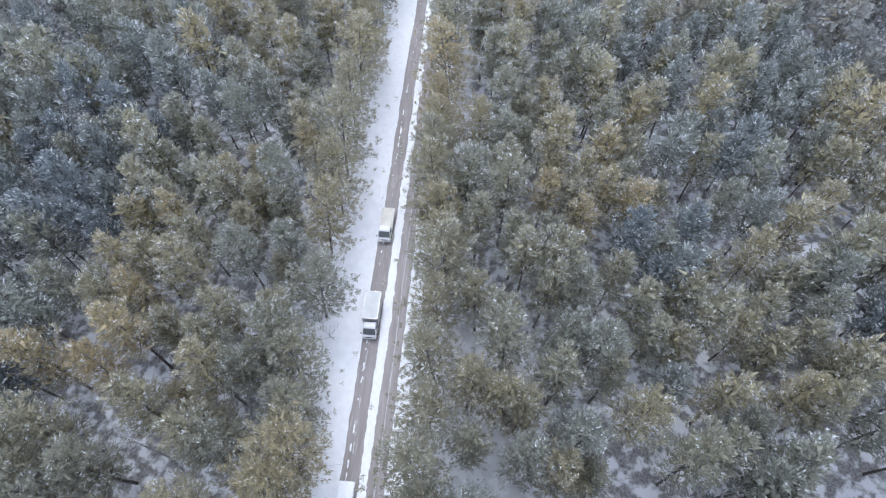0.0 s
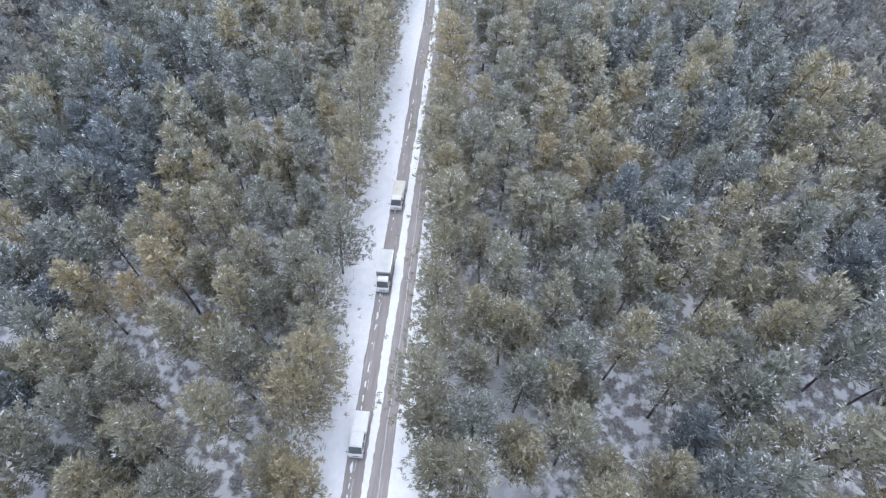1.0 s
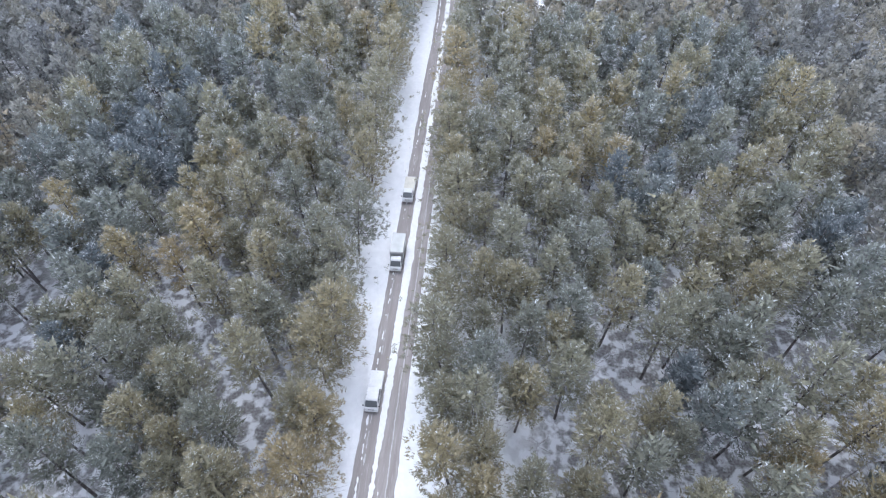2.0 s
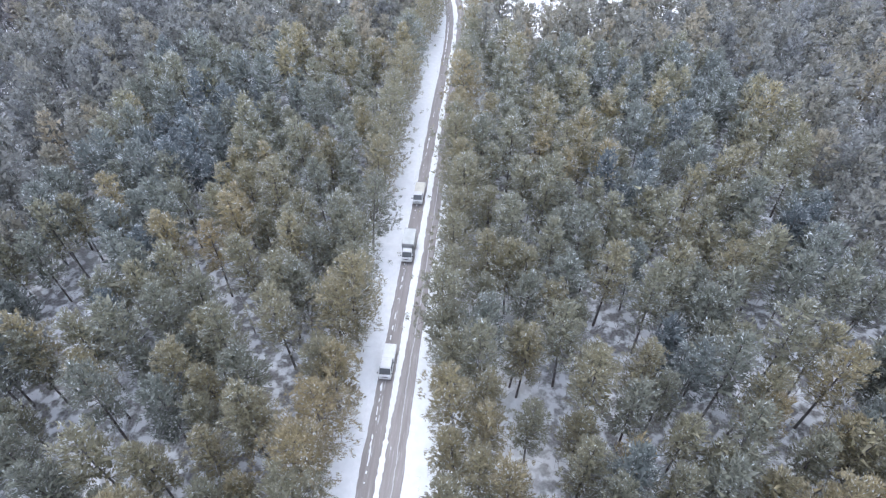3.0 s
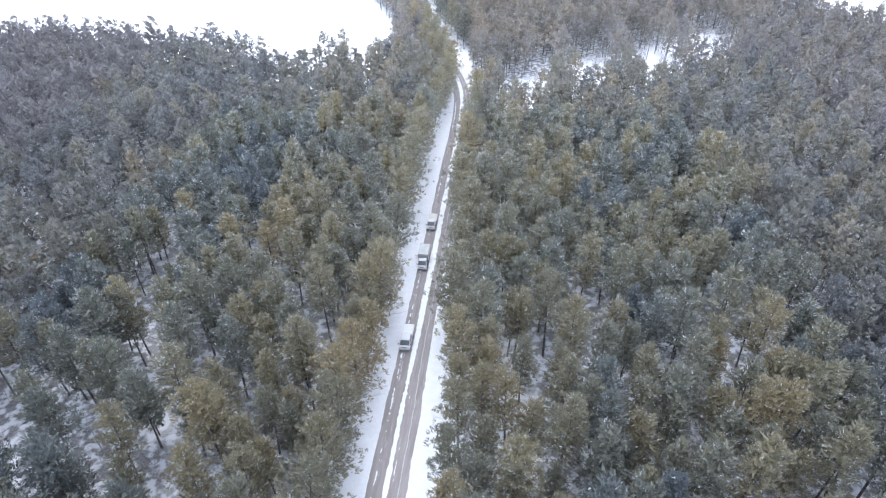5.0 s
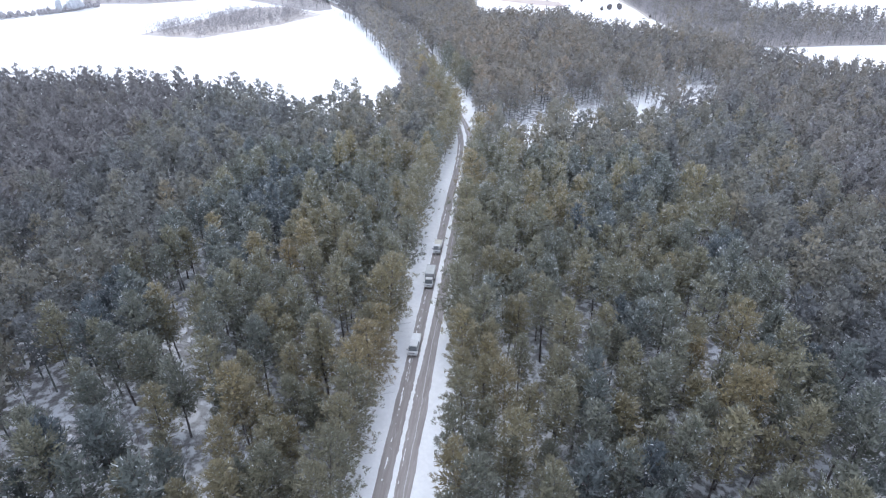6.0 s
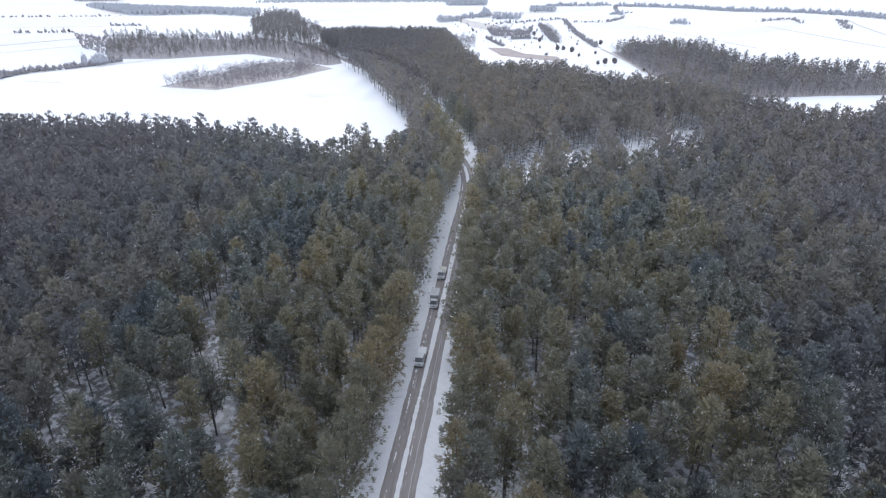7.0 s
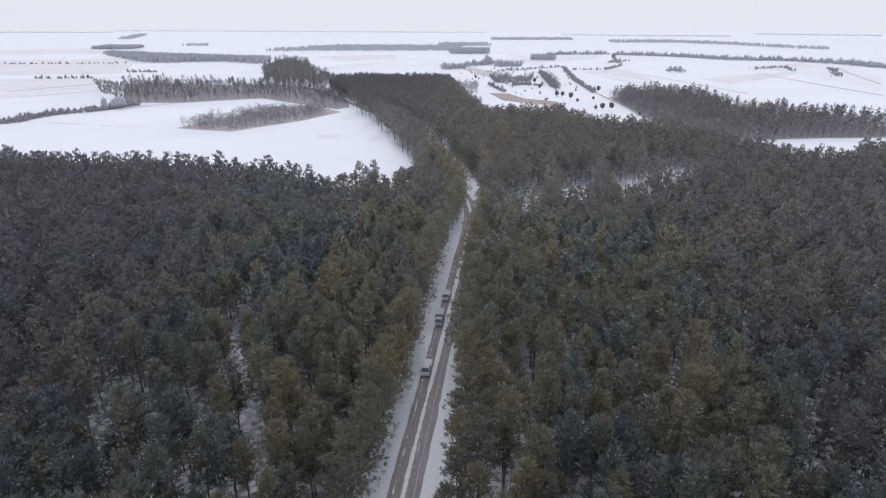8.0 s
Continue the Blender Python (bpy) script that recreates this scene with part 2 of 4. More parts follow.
def ride_gap(x, y):
    """Distance of plan points from the narrow ride through the west wood."""
    p = spline(RIDE, 3.0)
    return np.min(np.hypot(np.asarray(x)[:, None] - p[None, :, 0], np.asarray(y)[:, None] - p[None, :, 1]), 1)


def ground_height(x, y):
    d = from_road(x, y)
    calm = np.clip((d - 3.2) / 5.0, 0, 1) * np.clip((255 - np.hypot(x, np.asarray(y) - 20)) / 60, 0, 1)
    return calm * (0.16 * waves(x, y, 11, 3) + 0.25 * waves(x, y, 60, 4)) - 0.14 * np.exp(-((d - 6.2) / 1.4) ** 2) - 0.03


def far_rise(x, y):
    """The plain climbs gently towards the skyline."""
    return 56 * np.clip((np.hypot(x, y) - 2600) / 2300, 0, 1) ** 1.5


# ---------------------------------------------------------------- mesh tools
def mesh_of(name, verts, faces, materials, slots=None, attribute=None, smooth=False):
    """A mesh from arrays; faces all triangles or all quads. attribute: values per vertex by name."""
    me = bpy.data.meshes.new(name)
    verts, faces = np.asarray(verts, np.float32), np.asarray(faces, np.int32)
    k = faces.shape[1]
    me.vertices.add(len(verts))
    me.vertices.foreach_set("co", verts.ravel())
    me.loops.add(faces.size)
    me.loops.foreach_set("vertex_index", faces.ravel())
    me.polygons.add(len(faces))
    me.polygons.foreach_set("loop_start", np.arange(0, faces.size, k, dtype=np.int32))
    me.polygons.foreach_set("loop_total", np.full(len(faces), k, np.int32))
    for mat in materials:
        me.materials.append(mat)
    if slots is not None:
        me.polygons.foreach_set("material_index", np.asarray(slots, np.int32))
    me.polygons.foreach_set("use_smooth", np.full(len(faces), smooth))
    for key, values in (attribute or {}).items():
        at = me.attributes.new(key, "FLOAT", "POINT")
        at.data.foreach_set("value", np.asarray(values, np.float32))
    me.update(calc_edges=True)
    return me


def part(name, bm, mat, parent, label=""):
    me = bpy.data.meshes.new(name)
    bm.to_mesh(me)
    bm.free()
    me.materials.append(mat)
    ob = new(name, me)
    ob.parent = parent
    return tagged(ob, label)


# ---------------------------------------------------------------- ground, road and snow on it
def axis(fine, step, mid, step2, far):
    """Grid lines: fine steps round 0, wider ones to mid, then growing to far."""
    a = list(np.arange(0, fine, step)) + list(np.arange(fine, mid, step2))
    while a[-1] < far:
        a.append(min(a[-1] * 1.16, a[-1] + 250))
    return a


ax = axis(14, 1.0, 150, 3.0, 7000)
gx = np.array([-v for v in reversed(ax[1:])] + ax)
ay = axis(10, 2.5, 260, 2.5, 7000)
gy = np.array([-v for v in reversed([a for a in ay if 0 < a < 900])] + ay)
XX, YY = np.meshgrid(gx, gy)
fx, fy = XX.ravel(), YY.ravel()
near_mask = (np.abs(fx) < 500) & (np.abs(fy) < 800)
fz = far_rise(fx, fy) - 0.03
fz[near_mask] = ground_height(fx[near_mask], fy[near_mask])
woods = np.zeros(len(fx))
for poly in (WEST_WOOD, EAST_WOOD, FAR_EAST, WEST_BELT, COPSE):
    woods = np.maximum(woods, inside(poly, fx, fy) * 1.0)
woods[inside(CLEARING, fx, fy)] = 0.66
road_gap = np.full(len(fx), 99.0)
road_gap[near_mask] = from_road(fx[near_mask], fy[near_mask])
woods = np.where(ride_gap(fx, fy) < 1.4, 0.7, woods)
woods = np.where(road_gap < np.where(fx < 0, 9.6, np.where(fy < 0, 7.0, 8.5)), 0.62, woods)
woods = np.where((fx > 8) & (fx < 20) & (fy < 24) & (woods > 0.7), 0.74, woods)
W2 = woods.reshape(XX.shape)
W2[1:-1, 1:-1] = (W2[1:-1, 1:-1] * 2 + W2[:-2, 1:-1] + W2[2:, 1:-1] + W2[1:-1, :-2] + W2[1:-1, 2:]) / 6
nx, ny = len(gx), len(gy)
ii = (np.arange(ny - 1)[:, None] * nx + np.arange(nx - 1)[None]).ravel()
ground = new("ground", mesh_of("ground", np.stack([fx, fy, fz], 1), np.stack([ii, ii + 1, ii + nx + 1, ii + nx], 1), [M_GROUND], attribute={"litter": W2.ravel()}, smooth=True))
tagged(ground, "snow-covered ground with needle litter under the pines", "ground", kind="structure")


def ribbon(line, left, right, z, thick=0.0):
    """A strip along a plan line between two offsets (numbers or arrays), with sides where it is thick."""
    t = np.gradient(line, axis=0)
    t /= np.linalg.norm(t, axis=1)[:, None]
    nrm = np.stack([t[:, 1], -t[:, 0]], 1)
    a = line + nrm * np.broadcast_to(left, len(line))[:, None]
    b = line + nrm * np.broadcast_to(right, len(line))[:, None]
    n = len(line)
    za, zb = z if isinstance(z, tuple) else (z, z)
    up, zb = np.full((n, 1), float(za)), np.full((n, 1), float(zb))
    v = np.concatenate([np.hstack([a, up]), np.hstack([b, zb])])
    i = np.arange(n - 1)
    f = [np.stack([i, i + n, i + n + 1, i + 1], 1)]
    if thick:
        v = np.concatenate([v, np.hstack([a - nrm * thick * 1.5, up - thick]), np.hstack([b + nrm * thick * 1.5, zb - thick])])
        f.append(np.stack([i + 2 * n, i, i + 1, i + 2 * n + 1], 1))
        f.append(np.stack([i + n, i + 3 * n, i + 3 * n + 1, i + n + 1], 1))
    return v, np.concatenate(f)


v, f = ribbon(spline(ROAD, 1.0), -2.85, 2.85, 0.0, 0.05)
road = new("road", mesh_of("road", v, f, [M_ASPHALT]))
tagged(road, "narrow asphalt road wet and brown with slush", "road", kind="structure")

FINE = spline(ROAD, 0.22)
FINE = FINE[(FINE[:, 1] > -150) & (FINE[:, 1] < 330)]


def rough_line(n, seed, *octaves):
    """Random variation along a line: pairs of spacing (samples) and height."""
    r = np.random.RandomState(seed)
    v = np.zeros(n)
    for gap, high in octaves:
        k = int(n / gap) + 3
        v += high * np.interp(np.arange(n) / gap, np.arange(k), r.uniform(-1, 1, k))
    return v


nf = len(FINE)
LATER = np.clip((FINE[:, 1] + 8) / 34, 0, 1)
wide = np.clip(0.28 + 0.22 * LATER + rough_line(nf, 11, (60, 0.10), (9, 0.07), (3, 0.06), (1.4, 0.06)), 0.08, 1)
centre = -0.05 + 0.05 * LATER + rough_line(nf, 12, (150, 0.12), (30, 0.05))
v, f = ribbon(FINE, centre - wide, centre + wide * (1 + rough_line(nf, 13, (5, 0.16))), 0.028, 0.024)
tagged(new("snow_strip", mesh_of("snow_strip", v, f, [M_SNOW])), "ridge of packed snow along the middle of the road", "snow", kind="stuff")
for seed, off in ((21, -1), (22, 1)):
    edge = rough_line(nf, seed, (90, 0.12), (14, 0.08), (3, 0.05))
    inner, outer = 2.6 + edge - 0.08 * LATER, 4.6 + 3 * edge
    lo, hi = (-outer, -inner) if off < 0 else (inner, outer)
    v, f = ribbon(FINE, lo, hi, (-0.11, 0.036) if off < 0 else (0.036, -0.11), 0.03)
    tagged(new("snow_bank", mesh_of("snow_bank", v, f, [M_SNOW])), "low bank of snow along the asphalt edge", "snow", kind="stuff")


def streak(seed, off, width, share, mat, label):
    """Broken patches of snow along a wheel track."""
    w = width * (rough_line(nf, seed, (60, 0.45), (11, 0.35), (3, 0.4), (1.3, 0.45)) + share)
    w = np.clip(w, 0, width)
    c = off + rough_line(nf, seed + 1, (70, 0.12), (6, 0.05), (2, 0.04))
    keep = w > 0.012
    v, f = ribbon(FINE, c - w, c + w, 0.014, 0.01)
    n = nf
    k = (f[:, 0] % n)
    f = f[keep[k] & keep[np.minimum(k + 1, n - 1)]]
    tagged(new("snow_streak", mesh_of("snow_streak", v, f, [mat])), label, "snow", kind="stuff")


streak(31, -1.78, 0.16, 0.22, M_SNOW, "broken streak of snow between the wheel tracks")
streak(34, -1.55, 0.09, -0.1, M_SLUSH, "thin broken streak of slush on the lane")
streak(41, 1.52, 0.05, 1.5, M_SLUSH, "thin line of slush between the wheel tracks")
streak(44, 0.62, 0.07, -0.5, M_SNOW, "scraps of snow beside the middle ridge")

# ---------------------------------------------------------------- trees
def cone(a, b, ra, rb, sides):
    """Triangles of a tapered stick from a to b."""
    a, b = np.asarray(a, float), np.asarray(b, float)
    d = (b - a) / (np.linalg.norm(b - a) + 1e-9)
    s = np.cross(d, (0.3, 0.9, 0.2) if abs(d[2]) > 0.9 else (0, 0, 1))
    s /= np.linalg.norm(s)
    t = np.cross(d, s)
    g = np.arange(sides) / sides * 2 * math.pi
    ring = np.cos(g)[:, None] * s + np.sin(g)[:, None] * t
    v = np.concatenate([a + ring * ra, b + ring * rb])
    i = np.arange(sides)
    j = (i + 1) % sides
    return v, np.concatenate([np.stack([i, j, j + sides], 1), np.stack([i, j + sides, i + sides], 1)])


def gather(pieces):
    v, f, k = [], [], 0
    for pv, pf in pieces:
        v.append(pv)
        f.append(pf + k)
        k += len(pv)
    return np.concatenate(v), np.concatenate(f)


def blades(r, centres, out, count, length, width):
    """Loose twigs or needles round each centre, spread over the crown."""
    n = len(centres) * count
    c = np.repeat(centres, count, 0)
    face = np.repeat(out, count, 0) + r.normal(0, 0.16, (n, 3))
    face /= np.linalg.norm(face, axis=1)[:, None]
    d = r.normal(0, 1, (n, 3)) + (0, 0, 0.12)
    d -= face * (np.sum(d * face, axis=1) - 0.35)[:, None]
    d /= np.linalg.norm(d, axis=1)[:, None]
    s = np.cross(d, face)
    s /= np.linalg.norm(s, axis=1)[:, None]
    ln = length * r.uniform(0.6, 1.25, (n, 1))
    base = c + r.normal(0, 0.10, (n, 3)) * length * 2
    v = np.stack([base - s * width / 2, base + s * width / 2, base + d * ln], 1).reshape(-1, 3)
    return v, np.arange(n * 3).reshape(-1, 3)


def icosphere(level):
    bm = bmesh.new()
    bmesh.ops.create_icosphere(bm, subdivisions=level, radius=1)
    v = np.array([w.co[:] for w in bm.verts])
    f = np.array([[w.index for w in face.verts] for face in bm.faces])
    bm.free()
    return v, f


ICO = [icosphere(1), icosphere(2)]


def soft_tree(seed, high, spread, low, limbs, tufts, count, length, width, sides, dome, inner=0, heart=0.5):
    """A distant tree as two sets of triangles, wood and twigs or needles. low: where the crown begins, as a share of the height;
    dome: tufts in lobes on the upper crown; inner: the dense heart of the crown, 1 coarse, 2 finer, none at 0; heart: its share of the spread."""
    r = np.random.RandomState(seed)
    lean = r.normal(0, 0.25, 2)
    bend = [np.array([lean[0] * u ** 1.5 + 0.12 * math.sin(3 * u + seed), lean[1] * u ** 1.5, high * u * 0.97]) for u in np.linspace(0, 1, 5 if sides > 3 else 2)]
    bend[0][2] = -0.35
    base_r = 0.0115 * high + 0.02
    wood = [cone(a, b, base_r * (1 - 0.9 * i / (len(bend) - 1)), base_r * (1 - 0.9 * (i + 1) / (len(bend) - 1)), max(3, sides)) for i, (a, b) in enumerate(zip(bend, bend[1:]))]
    cents, outs = [], []
    for k in range(limbs):
        u = ((k + r.uniform(0, 1)) / limbs) ** 1.25 * 0.85
        ang = k * 2.399 + r.uniform(-0.5, 0.5)
        prof = (math.sin(math.pi * min(1, 0.2 + 0.78 * u)) ** 0.7) * (1.0 if u > 0.15 else 0.8)
        reach = spread * prof * r.uniform(0.62, 1.1)
        w = u * (1 - low) + low
        trunk = np.array([lean[0] * w ** 1.5, lean[1] * w ** 1.5, high * (low + (1 - low) * u * 0.97) - 0.15 * reach])
        way = np.array([math.cos(ang), math.sin(ang), 0.12 + 0.35 * u])
        tip = trunk + way * reach
        wood.append(cone(trunk, tip, 0.055 * (1 - 0.6 * u), 0.015, 3))
        m = max(2, int(tufts * (0.5 + prof)))
        along = r.uniform(0.35, 1.08, (m, 1))
        puff = r.normal(0, 1, (m, 3)) * np.array([1.0, 1.0, 0.6])
        puff[:, 2] = np.abs(puff[:, 2]) * 1.2 - 0.25
        cents.append(trunk + (tip - trunk) * along + puff * (0.14 + 0.12 * spread))
        o = puff * 0.45 + np.array([way[0] * 0.55, way[1] * 0.55, 0.25 + 0.5 * u]) * (0.4 + along)
        outs.append(o / np.linalg.norm(o, axis=1)[:, None])
    lobes = 13
    which = r.randint(lobes, size=dome)
    a = (np.arange(lobes) * 2.399 + r.uniform(-0.5, 0.5, lobes))[which] + r.normal(0, 0.30, dome)
    u = np.clip((0.34 + 0.60 * (np.arange(lobes) + r.uniform(0, 1, lobes)) / lobes)[which] + r.normal(0, 0.055, dome), 0.25, 0.95 if sides > 3 else 0.91)
    swell = 1 + 0.14 * np.sin(3 * a + 7 * u + seed) + 0.10 * np.sin(5 * a - 9 * u + 2 * seed)
    swell = swell * r.uniform(0.72, 1.15, lobes)[which] * (1.0 if sides > 3 else 0.88)
    rad = 0.98 * spread * np.clip(1 - np.clip((u - 0.30) / 0.71, 0, 1) ** (2.6 if sides < 4 else 2.2), 0.03, 1) ** 0.75 * swell * (1 - 0.35 * r.uniform(0, 1, dome) ** 2)
    w = low + (1 - low) * u
    cents.append(np.stack([lean[0] * w ** 1.5 + np.cos(a) * rad, lean[1] * w ** 1.5 + np.sin(a) * rad, high * w], 1))
    o = np.stack([np.cos(a) * (1 - 0.6 * u), np.sin(a) * (1 - 0.6 * u), 0.15 + 0.95 * u], 1)
    outs.append(o / np.linalg.norm(o, axis=1)[:, None])
    leafy = blades(r, np.concatenate(cents), np.concatenate(outs), count, length, width)
    if inner:
        ball, faces = ICO[inner - 1]
        u = 0.05 + (0.75 if sides > 3 else 0.84) * (ball[:, 2] + 1) / 2
        a = np.arctan2(ball[:, 1], ball[:, 0])
        flat = np.hypot(ball[:, 0], ball[:, 1])
        prof = np.where(u < 0.3, 0.6 + 1.33 * u, np.clip(1 - np.clip((u - 0.30) / 0.66, 0, 1) ** 2.3, 0.03, 1) ** 0.85)
        rad = spread * heart * prof * np.clip(flat * 1.6, 0, 1) * r.uniform(0.55, 1.3, len(u))
        w = low + (1 - low) * u
        wood.append((np.stack([lean[0] * w ** 1.5 + np.cos(a) * rad, lean[1] * w ** 1.5 + np.sin(a) * rad, high * w], 1), faces))
    return gather(wood), leafy


def shoots(r, centres, aims, count, length, width, loose):
    """Needle shoots round each tuft: slim triangles that point along the tuft's aim, each turned about it at random."""
    n = len(centres) * count
    d = np.repeat(aims, count, 0) + r.normal(0, loose, (n, 3))
    d /= np.linalg.norm(d, axis=1)[:, None]
    s = np.cross(d, r.normal(0, 1, (n, 3)))
    s /= np.linalg.norm(s, axis=1)[:, None]
    ln, wd = length * r.uniform(0.65, 1.3, (n, 1)), width * r.uniform(0.7, 1.2, (n, 1))
    base = np.repeat(centres, count, 0) + r.normal(0, 0.42, (n, 3)) * length
    v = np.stack([base - s * wd / 2, base + s * wd / 2, base + d * ln], 1).reshape(-1, 3)
    return v, np.arange(n * 3).reshape(-1, 3)


def crown_reach(u):
    """The crown's radius from its base (0) to its tip (1), as a share of the spread."""
    return (0.55 + 0.45 * np.minimum(1, u / 0.28)) * (1 - 0.96 * np.clip(u, 0, 1) ** 2.0) ** 0.8


def pine(seed, high, spread, low, branches, tufts, count, length, width, sides=6, core=40, dead=0):
    """A pine as sets of triangles: the wood, the needles with the rime on each vertex, and pale dead limbs below the crown if any.
    low: where the crown begins, as a share of the height; branches bear flat pads of tufts, and a tuft has count shoots."""
    r = np.random.RandomState(seed)
    lean = r.normal(0, 0.022, 2) * high
    bow = r.normal(0, 0.012, 2) * high

    def stem(w):
        return np.array([lean[0] * w ** 1.4 + bow[0] * math.sin(3.1 * w), lean[1] * w ** 1.4 + bow[1] * math.sin(3.1 * w), high * 0.97 * w])

    knots = np.linspace(0, 1, 6 if sides > 4 else 3)
    foot = 0.0095 * high + 0.02
    line = [stem(w) for w in knots]
    line[0] = line[0] - (0, 0, 0.4)
    wood = [cone(p, q, foot * (1 - 0.86 * a), foot * (1 - 0.86 * b), sides) for p, q, a, b in zip(line, line[1:], knots, knots[1:])]
    cents, aims, rimes = [], [], []
    for k in range(branches):
        u = (k + r.uniform(0.1, 0.9)) / branches
        ang = k * 2.399 + r.uniform(-0.45, 0.45)
        reach = spread * float(crown_reach(u)) * r.uniform(0.68, 1.14) + 0.15
        w = low + (1 - low) * u
        root = stem(w * 0.985) - (0, 0, 0.12 * reach)
        rise = -0.02 + 0.75 * u ** 1.3 + r.uniform(-0.08, 0.12)
        out = np.array([math.cos(ang), math.sin(ang), rise])
        side = np.array([-math.sin(ang), math.cos(ang), 0.0])
        tip = root + out * reach
        if sides > 3:
            wood.append(cone(root, root + (tip - root) * 0.9, 0.05 * (1 - 0.6 * u) + 0.012, 0.012, 3))
        m = max(2, int(round(tufts * (0.45 + 0.75 * reach / spread))))
        along = 0.30 + 0.74 * r.uniform(0, 1, (m, 1)) ** 0.75
        fan = r.normal(0, 0.21, (m, 1)) * reach * (0.45 + along)
        c = root + (tip - root) * along + side * fan + np.array([0, 0, 1.0]) * (0.16 * along ** 2 * reach + r.normal(0.04, 0.07 + 0.022 * spread, (m, 1)))
        cents.append(c)
        aim = out * 0.75 + side * np.sign(fan) * 0.35 + np.array([0, 0, 0.40 + 0.4 * u])
        aims.append(aim / np.linalg.norm(aim, axis=1)[:, None])
        rimes.append(np.clip(0.95 - 0.75 * u + r.uniform(-0.25, 0.3) + 0.25 * (along[:, 0] - 0.6) - (0.3 if spread > 4 else 0.0), 0.05, 1))
    m = max(2, tufts)
    top = r.uniform(0, 1, (m, 1))
    cents.append(stem(1.0) + r.normal(0, 0.09 * spread, (m, 3)) * (1, 1, 0.6) - np.array([0, 0, 0.10 * (high * (1 - low))]) * top)
    aims.append(np.tile((0.0, 0.0, 1.0), (m, 1)))
    rimes.append(np.full(m, 0.15))
    nv, nf_ = shoots(r, np.concatenate(cents), np.concatenate(aims), count, length, width, 0.42)
    rime = np.repeat(np.concatenate(rimes), count * 3)
    if core:
        u, a = r.uniform(0.06, 0.88, core), r.uniform(0, 6.283, core)
        rad = spread * crown_reach(u) * r.uniform(0.15, 0.55, core)
        c = np.array([stem(low + (1 - low) * v) for v in u]) + np.stack([np.cos(a) * rad, np.sin(a) * rad, 0 * a], 1)
        o = np.stack([np.cos(a) * 0.6, np.sin(a) * 0.6, 0.6 + 0 * a], 1)
        cv, cf = shoots(r, c, o, 2, 2.1 * length + 0.15, 2.2 * width + 0.06, 0.5)
        nv, nf_, rime = np.concatenate([nv, cv]), np.concatenate([nf_, cf + len(nv)]), np.concatenate([rime, np.full(len(cv), -0.25)])
    if not dead:
        return gather(wood), (nv, nf_, rime)
    twigs = []
    for k in range(dead):
        a, w = r.uniform(0, 6.283), low + (1 - low) * r.uniform(-0.35, 0.55)
        s0 = stem(w)
        e0 = s0 + np.array([math.cos(a), math.sin(a), r.uniform(-0.05, 0.35)]) * spread * r.uniform(0.55, 1.0)
        m0 = s0 + (e0 - s0) * 0.5
        twigs += [cone(s0, e0, 0.035, 0.012, 3), cone(m0, m0 + (e0 - s0) * 0.4 + r.normal(0, 0.25, 3), 0.022, 0.01, 3)]
    return gather(wood), (nv, nf_, rime), gather(twigs)


def bare_tree(seed, high, spread, rounds=3, first=9, sides=4, thin=1.0):
    """A leafless tree: sticks that fork."""
    r = np.random.RandomState(seed)
    wood = [cone((0, 0, -0.3), (r.normal(0, 0.15), r.normal(0, 0.15), high * 0.95), 0.011 * high * thin, 0.02, sides)]
    tips = []
    for k in range(first):
        u = r.uniform(0.3, 0.95)
        a = k * 2.4 + r.uniform(-0.5, 0.5)
        s = np.array([0, 0, high * u])
        e = s + np.array([math.cos(a), math.sin(a), r.uniform(0.45, 1.1)]) * spread * r.uniform(0.5, 1) * (1.15 - 0.7 * u)
        wood.append(cone(s, e, 0.045 * thin, 0.022 * thin, 3))
        tips.append((s, e))
    for q in range(rounds - 1):
        nxt = []
        for s, e in tips:
            for _ in range(3):
                b = s + (e - s) * r.uniform(0.35, 1)
                t = b + ((e - s) * 0.45 + r.normal(0, 0.28, 3) * np.linalg.norm(e - s)) * r.uniform(0.6, 1)
                wood.append(cone(b, t, 0.022 * thin, 0.010 * thin, 3))
                nxt.append((b, t))
        tips = nxt
    return gather(wood)


# height, spread and crown base of the pine forms
NEAR_FORMS = [(16.2, 2.9, 0.36), (15.2, 2.7, 0.34), (17.4, 3.0, 0.40), (13.8, 2.5, 0.32), (15.8, 3.25, 0.36), (12.6, 2.25, 0.30), (17.0, 2.6, 0.45), (15.0, 3.0, 0.34)]
EDGE_FORMS = [(16.0, 4.5, 0.22), (14.6, 4.2, 0.18), (17.0, 4.6, 0.26)]
NEAR_KINDS = [pine(50 + i, hi, sp, lo, 27 if sp < 4 else 34, 11 if sp < 4 else 14, 15, 0.33, 0.125, 6, 150, 13) for i, (hi, sp, lo) in enumerate(NEAR_FORMS + EDGE_FORMS)]
WOOD_KINDS = [pine(80 + i, hi, sp, lo, 23, 9, 8, 0.43, 0.185, 5, 90, 6) for i, (hi, sp, lo) in enumerate(NEAR_FORMS)]
MID_KINDS = [pine(70 + i, hi, sp * 1.0, lo, 18, 6, 6, 0.48, 0.34, 4, 30) for i, (hi, sp, lo) in enumerate(NEAR_FORMS[:6])]
FAR_KINDS = [pine(90 + i, hi, sp, lo, 12, 4, 5, 0.62, 0.48, 3, 16) for i, (hi, sp, lo) in enumerate(NEAR_FORMS[:5])]
REAR_KINDS = [pine(100 + i, hi, sp * 1.05, lo, 10, 3, 4, 0.78, 0.62, 3, 10) for i, (hi, sp, lo) in enumerate(NEAR_FORMS[:4])]
